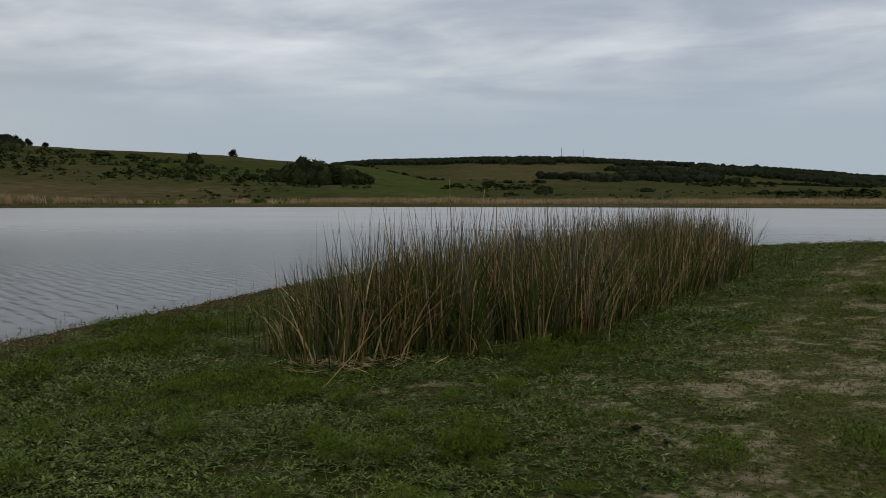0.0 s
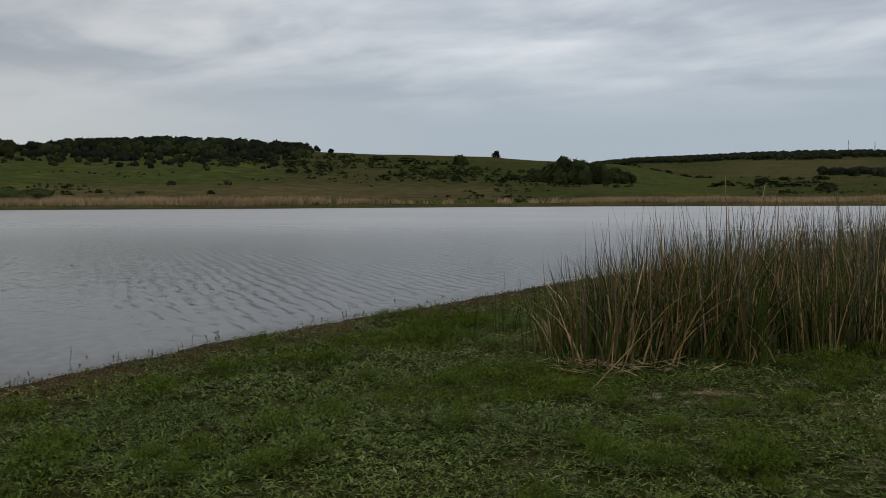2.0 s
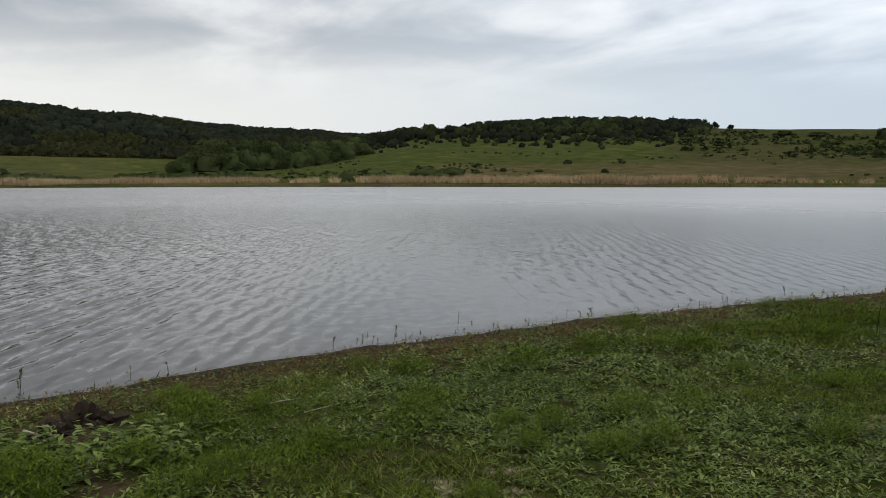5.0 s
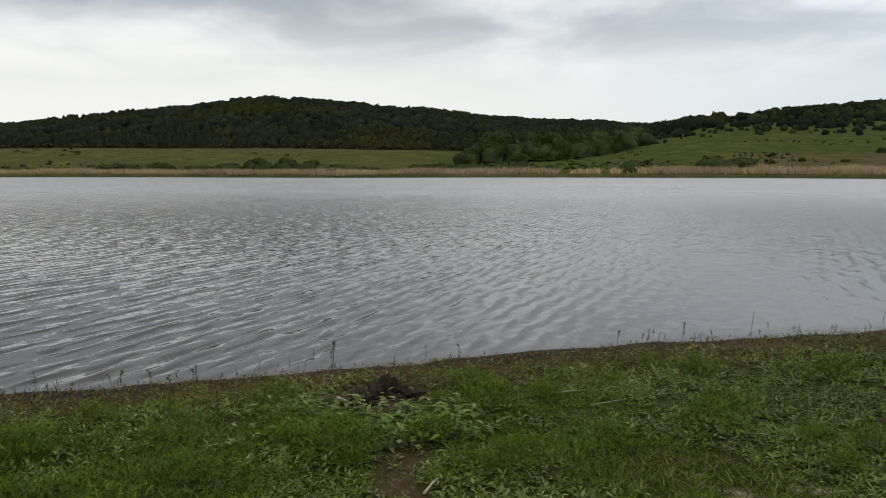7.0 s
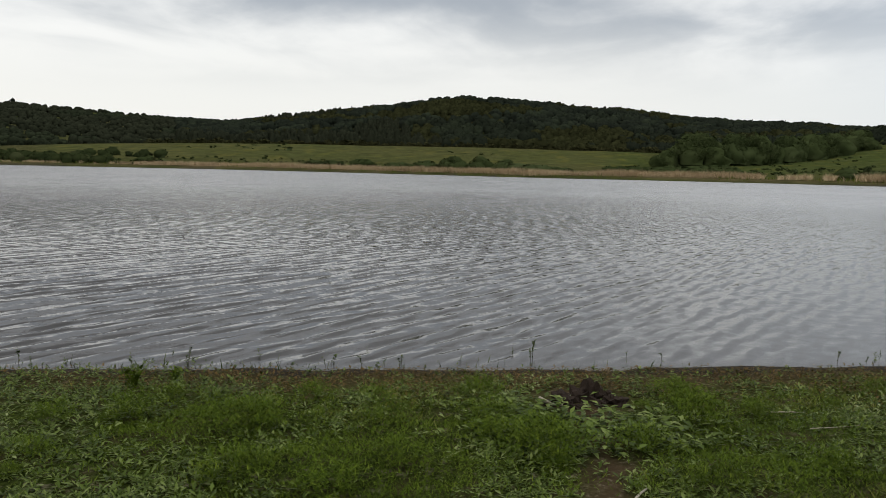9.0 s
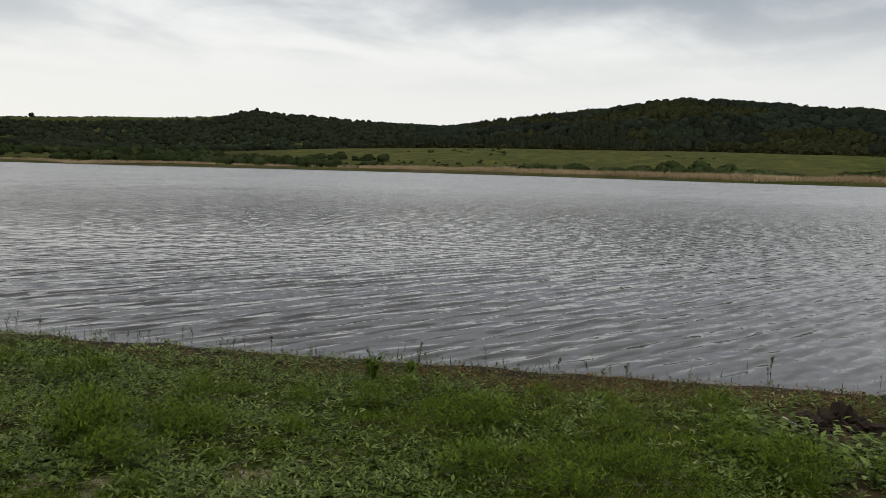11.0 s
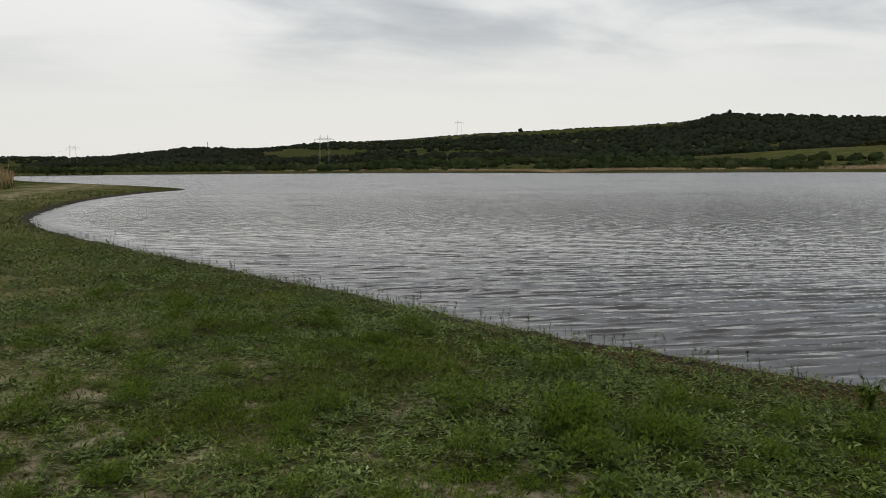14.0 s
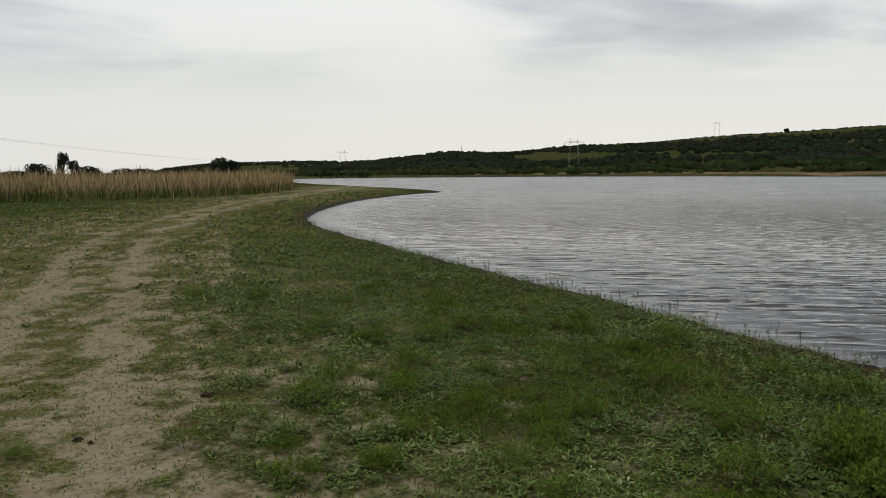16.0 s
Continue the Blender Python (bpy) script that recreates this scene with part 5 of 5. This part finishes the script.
def single_trees():
    """Trees and bushes that stand out one by one: bearing, distance, height, half width, kind."""
    kinds = {
        "broad": ("tree", "broad dense dark green tree standing in the meadow", "tree", 15.5, 13.0),
        "clump": ("tree", "dark dense tree in a clump at the slope's foot", "tree", 13.0, 7.5),
        "lone": ("tree", "small dark lone tree on the hill's crest", "tree", 5.6, 3.6),
        "bush": ("bush", "rounded dark green bush on the open slope", "bush", 3.4, 3.4),
        "flat": ("bush", "low spreading green bush near the water", "bush", 3.9, 5.5),
        "slim": ("tree", "slender ragged dark tree behind the reeds", "tree", 10.0, 2.6),
        "open": ("tree", "thin open-crowned tree behind the reeds", "tree", 6.4, 5.0),
    }
    spots = {}
    spots["broad"] = [(60.9, 328, 0.86, 1.02), (58.6, 340, 0.82, 0.78), (56.9, 346, 0.80, 0.72), (55.3, 355, 0.72, 0.70), (53.9, 365, 0.72, 0.74), (52.6, 380, 0.66, 0.7), (62.9, 322, 0.42, 0.46), (51.2, 400, 0.62, 0.7)]
    spots["clump"] = [(9.7, 330, 0.87, 0.93), (8.6, 326, 0.75, 0.93), (7.4, 330, 0.7, 0.89), (10.6, 335, 0.6, 0.73), (6.3, 335, 0.51, 0.77), (5.5, 345, 0.34, 0.65), (11.6, 345, 0.34, 0.61), (16.9, 430, 0.43, 0.61)]
    spots["lone"] = [(14.4, 540, 0.9, 1), (26.9, 545, 0.8, 0.9), (25.9, 550, 0.5, 0.8), (27.6, 540, 1.1, 1.1), (47.0, 560, 0.8, 0.7), (45.2, 555, 0.9, 0.9), (43.7, 540, 1.2, 1.0), (4.8, 1400, 1.6, 1.8), (-17, 1450, 1.5, 1.5), (-21.0, 1460, 1.9, 2.2), (-24.3, 1470, 1.3, 1.0), (-25.8, 1470, 1.2, 1.0)]
    spots["lone"] = spots["lone"] + [(92.0, 830, 1.2, 0.9), (90.7, 800, 1.3, 0.8), (90.1, 805, 1.5, 0.8), (52.0, 700, 1.0, 1.3), (105.7, 1005, 1.5, 1.4), (119.5, 995, 0.9, 1.2)]
    spots["lone"] = spots["lone"] + [(89.6, 800, 1.2, 0.7), (88.3, 800, 1.4, 0.9), (87.7, 805, 1.2, 0.8), (91.1, 810, 1.0, 0.7)]
    spots["bush"] = [(-7.1, 330, 1.0, 1.2), (-6.7, 760, 1.5, 1.4), (-11.1, 520, 1.4, 1.2), (-14.0, 360, 0.6, 1.0), (-3.2, 420, 0.8, 1.2), (-1.0, 400, 0.6, 1.0), (20.6, 450, 0.7, 1.7), (22.7, 460, 0.7, 1.5), (12.0, 330, 0.9, 0.9), (13.2, 340, 0.7, 0.8), (17.2, 330, 0.8, 0.8), (50.6, 260, 0.7, 0.45)]
    spots["bush"] = spots["bush"] + [(47.0, 255, 0.6, 0.4), (66.4, 268, 0.6, 0.6), (64.0, 265, 0.5, 0.5), (114.1, 300, 1.5, 0.75), (112.6, 298, 1.45, 0.9), (106.7, 292, 0.9, 1.0), (98.2, 300, 0.5, 0.5), (117.0, 310, 0.9, 1.0), (121.5, 360, 1.0, 1.0), (138.1, 372, 0.9, 1.2), (129.9, 380, 0.9, 1.2), (141.0, 372, 0.8, 1.0)]
    spots["bush"] = spots["bush"] + [(36.5, 300, 0.45, 0.5), (41.0, 270, 0.4, 0.4), (34.0, 262, 0.4, 0.4)]
    spots["flat"] = [(77.3, 268, 1.3, 1.0), (79.2, 270, 0.85, 0.9), (75.4, 268, 1.35, 0.9), (73.6, 266, 1.15, 0.8), (81.0, 272, 0.6, 0.7), (85.8, 285, 0.5, 0.9), (87.0, 286, 0.45, 0.8), (98.1, 292, 0.45, 0.8), (71.8, 264, 0.6, 0.8), (69.6, 262, 0.55, 0.7), (104.5, 290, 0.5, 0.9), (103.0, 290, 0.45, 1.0)]
    spots["flat"] = spots["flat"] + [(38.5, 268, 0.22, 0.3), (42.8, 264, 0.22, 0.3)]
    spots["slim"] = [(167.1, 250, 0.86, 1.0), (166.6, 252, 0.6, 1.0)]
    spots["open"] = [(168.6, 245, 0.75, 1.0), (165.6, 250, 0.62, 0.9), (163.6, 255, 0.52, 0.8), (162.2, 255, 0.5, 1.0), (161.0, 258, 0.5, 0.8), (160.2, 258, 0.42, 0.7), (158.8, 260, 0.5, 0.5), (170.0, 245, 0.4, 1.0), (171.6, 245, 0.4, 1.2), (157.4, 262, 1.1, 0.85), (156.9, 262, 0.95, 0.85)]
    for i, (kind, (name, label, category, height, width)) in enumerate(kinds.items()):
        mat = HAZY_WOOD_LEAF if kind in ("lone", "slim", "open") else TREE_LEAF if kind in ("broad", "flat") else BUSH_LEAF
        masters = []
        for s in range(2 if kind in ("broad", "bush", "clump") else 1):
            masters.append(tree_master(height, width, 400 + 10 * i + s, {"broad": 5200, "clump": 2200, "open": 700, "slim": 500}.get(kind, 1100), {"slim": 5, "open": 9}.get(kind, 14), {"broad": 0.062, "clump": 0.10}.get(kind, 0.15), mat, name))
        for j, (az, r, sh, sw) in enumerate(spots[kind]):
            x, y = (float(v) for v in bearing_xy(az, r))
            z = float(ground_z(np.array([x]), np.array([y]))[0])
            ob = masters[j % len(masters)]
            m = pose(x, y, z, 0, 0, 137 * j % 360)
            if j >= len(masters):
                ob = copy_thing(ob, m)
            else:
                ob.matrix_basis = m
            ob.scale = (sw, sw, sh)
            tagged(ob, label, category, {"broad": "trees in the meadow", "clump": "trees at the slope's foot", "lone": "trees on the skyline", "bush": "bushes on the slopes", "flat": "bushes by the water"}.get(kind, "trees behind the reeds"))


single_trees()

# ---- masts and power line ----


def beam(points, radius, sides=4):
    return tube(points, [radius] * len(points), sides)


def beams(name, segments, radius, mat):
    verts, faces = [], []
    for a, b in segments:
        v, f = beam((a, b), radius)
        o = len(verts)
        verts += v
        faces += [tuple(i + o for i in t) for t in f]
    return make_mesh(name, verts, faces, mat)


def pylon_master(height):
    """A portal pylon: two lattice legs, a long crossarm and three insulator strings."""
    top = new("power_pylon")
    half = height * 0.115
    for sx in (-1, 1):
        segs = []
        for dx, dy in ((-1, -1), (1, -1), (1, 1), (-1, 1)):
            segs.append(((sx * half * 1.35 + dx * 0.5, dy * 0.5, -0.5), (sx * half * 0.95 + dx * 0.16, dy * 0.16, height)))
        for k in range(12):
            q0, q1 = k / 12, (k + 1) / 12
            w0, w1 = 0.5 - 0.34 * q0, 0.5 - 0.34 * q1
            x0, x1 = sx * half * (1.35 - 0.4 * q0), sx * half * (1.35 - 0.4 * q1)
            d = 1 if k % 2 else -1
            segs += [((x0 - d * w0, -w0, q0 * height), (x1 + d * w1, -w1, q1 * height)), ((x0 - d * w0, w0, q0 * height), (x1 + d * w1, w1, q1 * height))]
        part("leg", beams("leg", segs, 0.05, STEEL), top)
    h = height * 0.86
    arm = [((-half * 2.5, 0, h), (half * 2.5, 0, h)), ((-half * 1.2, 0, h + 0.9), (half * 1.2, 0, h + 0.9)), ((-half * 2.5, 0, h), (-half * 1.2, 0, h + 0.9)), ((half * 2.5, 0, h), (half * 1.2, 0, h + 0.9))]
    arm += [((-half * 1.2 + half * 0.4 * k, 0, h + 0.9 * (k % 2)), (-half * 0.8 + half * 0.4 * k, 0, h + 0.9 * ((k + 1) % 2))) for k in range(6)]
    part("crossarm", beams("crossarm", arm, 0.075, STEEL), top)
    for sx in (-2.4, 0, 2.4):
        part("insulator", beams("insulator", [((sx * half, 0, h), (sx * half, 0, h - 1.4))], 0.10, STEEL), top, "hanging insulator string")
    return top


def power_line():
    spots = [(149.2, 640, 17.6, 60), (133.15, 425, 17.2, 40), (123.75, 1045, 18.5, 30)]
    master = pylon_master(17.5)
    placed = []
    for i, (az, r, h, turn) in enumerate(spots):
        x, y = (float(v) for v in bearing_xy(az, r))
        z = float(ground_z(np.array([x]), np.array([y]))[0])
        ob = master if i == 0 else copy_thing(master, pose(x, y, z, 0, 0, az))
        ob.matrix_basis = pose(x, y, z, 0, 0, az)
        ob.scale = (1, 1, 1)
        want = {149.2: 1.62, 133.15: 2.33, 123.75: 3.29}[az]
        s = max(0.8, min(1.6, (1.6 + r * math.tan(radians(want)) - z) / 17.5))
        ob.scale = (s, s, s)
        tagged(ob, "grey steel portal pylon of the power line beyond the lake", "pylon", "pylons of the power line")
        placed.append((x, y, z + 15 * s))
    ends = [(-12.5, -119.3, 7.2), placed[0]]
    for k, off in enumerate((-5.5, 0, 5.5)):
        pts = []
        for q in np.linspace(0, 1, 28):
            p = [a + (b - a) * q for a, b in zip(*ends)]
            p[0] += off * 0.25
            p[1] += off * 0.15
            p[2] -= 5.5 * 4 * q * (1 - q)
            pts.append(tuple(p))
        v, f = tube(pts, [0.008] * len(pts), 4)
        inv = master.matrix_basis.inverted()
        v = [tuple(inv @ Vector(p)) for p in v]
        part("cable", make_mesh("cable", v, f, STEEL), master, "thin sagging power cable")


power_line()


def mast(az, r, height, top_w):
    ob = new("radio_mast")
    x, y = (float(v) for v in bearing_xy(az, r))
    z = float(ground_z(np.array([x]), np.array([y]))[0])
    ob.location = (x, y, z)
    segs = []
    n = 10
    for dx, dy in ((-1, -0.6), (1, -0.6), (0, 1)):
        segs.append(((dx * 0.8, dy * 0.8, -0.5), (dx * 0.35, dy * 0.35, height)))
    for k in range(n):
        a = ((-1, -0.6), (1, -0.6), (0, 1))
        p, q = a[k % 3], a[(k + 1) % 3]
        w0, w1 = 0.8 - 0.45 * k / n, 0.8 - 0.45 * (k + 1) / n
        segs.append(((p[0] * w0, p[1] * w0, height * k / n), (q[0] * w1, q[1] * w1, height * (k + 1) / n)))
    part("lattice", beams("lattice", segs, 0.16, STEEL), ob)
    part("antenna", beams("antenna", [((0, 0, height), (0, 0, height * 1.1)), ((-top_w, 0, height * 0.86), (top_w, 0, height * 0.86)), ((-top_w, 0, height * 0.95), (top_w, 0, height * 0.95))], 0.3, STEEL), ob, "cluster of antennas")
    tagged(ob, "thin grey lattice radio mast on the far hill", "mast", "radio masts")


mast(-8.24, 1500, 21, 0.9)
mast(-9.71, 1500, 20, 0.4)
mast(140.9, 1250, 19, 0.4)

# ---- small things by the water ----


def emergent_master(seed):
    """A thin weed standing in the shallows: stem and a few paired leaves."""
    rng = random.Random(seed)
    top = new("water_weed")
    pts = [(0, 0, -0.06), (rng.uniform(-0.05, 0.05), rng.uniform(-0.05, 0.05), 0.5), (rng.uniform(-0.16, 0.16), rng.uniform(-0.16, 0.16), 1.0)]
    v, f = tube(pts, (0.022, 0.018, 0.010), 5)
    part("stem", make_mesh("stem", v, f, BARK), top)
    n = rng.randint(8, 18)
    q = np.array([rng.uniform(0.35, 1.0) for _ in range(n)])
    p = np.stack([np.interp(q, [0, 0.5, 1], [a[i] for a in pts]) for i in range(3)], 1)
    p[:, 2] = q
    v, f = leaves(p, np.array([rng.uniform(0.16, 0.40) for _ in range(n)]), np.array([rng.uniform(0.07, 0.15) for _ in range(n)]), np.array([rng.uniform(-0.2, 0.9) for _ in range(n)]))
    part("foliage", make_mesh("foliage", v, f, REED_GREEN), top, "small pointed leaves")
    return top


def shore_plants():
    masters = [emergent_master(500 + s) for s in range(6)]
    line = NEAR_LINE
    seg = np.linalg.norm(np.diff(line, axis=0), axis=1)
    at = np.concatenate([[0], np.cumsum(seg)])
    m = (line[:, 1] < 15) & (line[:, 1] > -24)
    lo, hi = at[m].min(), at[m].max()
    count = 0
    for i in range(900):
        s = RNG.uniform(lo, hi)
        x, y = np.interp(s, at, line[:, 0]), np.interp(s, at, line[:, 1])
        # thickest where the bank lies nearest
        if RNG.random() > 0.25 + 0.75 * float(vnoise(np.array([s]), np.array([0.0]), 0.7, 103, 2)[0] > 0.45):
            continue
        off = RNG.normal(-0.10, 0.26)
        x = x + 0.98 * off
        p = np.array([x]), np.array([y])
        sd = float(shore_distance(*p)[0])
        if not -1.0 < sd < 0.35:
            continue
        h = (0.035 + 0.13 * RNG.random() ** 1.5) * (1.5 if RNG.random() < 0.12 else 1)
        z = float(ground_z(*p)[0])
        h += max(0, WATER_Z - z)
        mm = pose(x, y, z, RNG.normal(0, 7), RNG.normal(0, 7), RNG.uniform(0, 360))
        ob = masters[count] if count < 6 else copy_thing(masters[count % 6], mm)
        ob.matrix_basis = mm
        w = RNG.uniform(0.07, 0.13)
        ob.scale = (w, w, h)
        tagged(ob, "small upright weed standing at the water's edge", "weed", "weeds at the water's edge")
        count += 1
        if count == 290:
            break


shore_plants()


def shore_sedge():
    """Thin sprouts and dead stems in the shallows and on the wet edge."""
    n = 4200
    line = NEAR_LINE[(NEAR_LINE[:, 1] < 24) & (NEAR_LINE[:, 1] > -48)]
    at = np.concatenate([[0], np.cumsum(np.linalg.norm(np.diff(line, axis=0), axis=1))])
    s = RNG.uniform(0, at[-1], n)
    thick = vnoise(s, s * 0, 0.9, 105, 3)
    x, y = np.interp(s, at, line[:, 0]) + RNG.normal(-0.05, 0.20, n), np.interp(s, at, line[:, 1]) + RNG.normal(0, 0.20, n)
    m = (thick + 0.12 * RNG.normal(0, 1, n) > 0.42) & (np.hypot(x, y) < 60)
    x, y = x[m], y[m]
    k = len(x)
    p = on_ground(x, y, -0.01)
    h = RNG.uniform(0.015, 0.055, k) * (1 + 1.3 * (RNG.random(k) < 0.10)) + np.maximum(0, WATER_Z - p[:, 2])
    v, f = ribbons(p, h, RNG.uniform(0.006, 0.014, k) * (0.8 + np.hypot(x, y) / 30), RNG.normal(0, 0.30, (k, 2)), 0.4, 2)
    stuff("shore_sprouts", v, f, REED_GREEN, "thin sprouts standing along the waterline", "weeds")


shore_sedge()


def leafy_bush(x, y, s, n, label):
    """A low bright plant with a fan of broad leaves."""
    top = new("leafy_plant")
    z = float(ground_z(np.array([x]), np.array([y]))[0])
    top.location = (x, y, z)
    rng = np.random.default_rng(int(abs(x * 100)))
    for i in range(5):
        a = i * 1.26
        pts = [(0, 0, -0.02), (math.cos(a) * 0.2 * s, math.sin(a) * 0.2 * s, 0.55 * s), (math.cos(a) * 0.45 * s, math.sin(a) * 0.45 * s, 0.9 * s)]
        v, f = tube(pts, (0.008, 0.006, 0.003), 5)
        part("stem", make_mesh("stem", v, f, FEATHER), top)
    a, q = rng.uniform(0, 6.28, n), rng.uniform(0.15, 1, n)
    d = rng.uniform(0.1, 0.6, n) * q * s
    p = np.stack([np.cos(a) * d, np.sin(a) * d, q * s * 0.9], 1)
    v, f = leaves(p, rng.uniform(0.2, 0.42, n) * s, rng.uniform(0.08, 0.15, n) * s, rng.uniform(-0.2, 1.0, n))
    part("foliage", make_mesh("foliage", v, f, FEATHER), top)
    tagged(top, label, "plant")


leafy_bush(-6.75, -1.02, 0.19, 150, "bright green leafy plant at the water's edge")
leafy_bush(-6.9, -0.72, 0.14, 110, "smaller bright green plant at the water's edge")


def broad_patch():
    """Broad grey-green leaves round the dark clods."""
    n = 900
    x = np.concatenate([RNG.normal(-5.25, 0.28, n // 2), RNG.normal(-4.95, 0.25, n // 2)])
    y = np.concatenate([RNG.normal(1.75, 0.25, n // 2), RNG.normal(2.35, 0.25, n // 2)])
    v, f = leaves(on_ground(x, y, RNG.uniform(0.01, 0.11, n)), RNG.uniform(0.05, 0.10, n), RNG.uniform(0.03, 0.055, n), RNG.uniform(-0.3, 0.6, n))
    stuff("broad_leaved_weeds", v, f, MAT_LEAVES, "patch of broad grey-green leaves beside the dark clods", "weeds")


broad_patch()


def clod(x, y, sx, sy, sz, seed, label):
    bm = bmesh.new()
    bmesh.ops.create_icosphere(bm, subdivisions=3, radius=1.0)
    for v in bm.verts:
        q = noise.fractal(v.co * 1.6 + Vector((seed, 0, 0)), 1.0, 2.0, 5)
        v.co *= 1 + 0.75 * q + 0.30 * noise.noise(v.co * 5.0 + Vector((seed, 3, 0)))
        v.co.z = max(v.co.z, -0.25)
    me = bpy.data.meshes.new("earth_clod")
    bm.to_mesh(me)
    bm.free()
    me.materials.append(PEAT)
    ob = new("earth_clod", me)
    z = float(ground_z(np.array([x]), np.array([y]))[0])
    ob.matrix_basis = pose(x, y, z + 0.01, 0, 0, seed * 40) @ Matrix.Diagonal((sx, sy, sz, 1))
    tagged(ob, label, "clod", "dark clods on the bank")


for i, (x, y, sx, sy, sz) in enumerate(((-5.92, 2.50, 0.09, 0.08, 0.13), (-5.86, 2.36, 0.11, 0.09, 0.085), (-5.80, 2.20, 0.10, 0.08, 0.065), (-5.74, 2.62, 0.08, 0.09, 0.06), (-5.76, 2.12, 0.08, 0.05, 0.035), (-5.68, 2.46, 0.06, 0.04, 0.03), (-5.62, 2.26, 0.05, 0.05, 0.025), (-5.98, 2.66, 0.05, 0.04, 0.03), (-4.36, 6.45, 0.16, 0.10, 0.035), (-4.3, 6.7, 0.08, 0.07, 0.03),
                                        (-1.26, -5.64, 0.028, 0.02, 0.014), (-1.3, -5.52, 0.018, 0.014, 0.01), (-2.3, -6.18, 0.05, 0.035, 0.01), (1.36, 5.62, 0.03, 0.025, 0.018), (1.5, 5.35, 0.035, 0.02, 0.012))):
    clod(x, y, sx, sy, sz, i * 1.7, "crumbly dark brown clod of earth on the bank")


def twig(points, radius, label):
    xs, ys = np.array([p[0] for p in points]), np.array([p[1] for p in points])
    z = ground_z(xs, ys)
    v, f = tube([(p[0], p[1], float(g) + p[2]) for p, g in zip(points, z)], [radius * k for k in np.linspace(1, 0.55, len(points))], 6)
    tagged(new("twig", make_mesh("twig", v, f, TWIG, True)), label, "twig", "bleached twigs on the bank")


twig([(-5.80, 2.02, 0.05), (-5.70, 2.08, 0.03), (-5.58, 2.12, 0.05)], 0.016, "bleached white forked twig beside the clods")
twig([(-5.72, 2.07, 0.03), (-5.66, 2.0, 0.08)], 0.012, "short bleached white twig beside the clods")
twig([(-3.80, 1.84, 0.02), (-3.87, 1.92, 0.035), (-3.95, 2.01, 0.03)], 0.008, "bleached thin twig on bare soil")
twig([(-5.18, 3.56, 0.06), (-5.15, 3.67, 0.065), (-5.11, 3.79, 0.06)], 0.006, "straight pale twig lying in the grass")
twig([(-4.80, 3.60, 0.03), (-4.79, 3.85, 0.03), (-4.82, 4.0, 0.02)], 0.004, "long pale dry stalk lying in the turf")
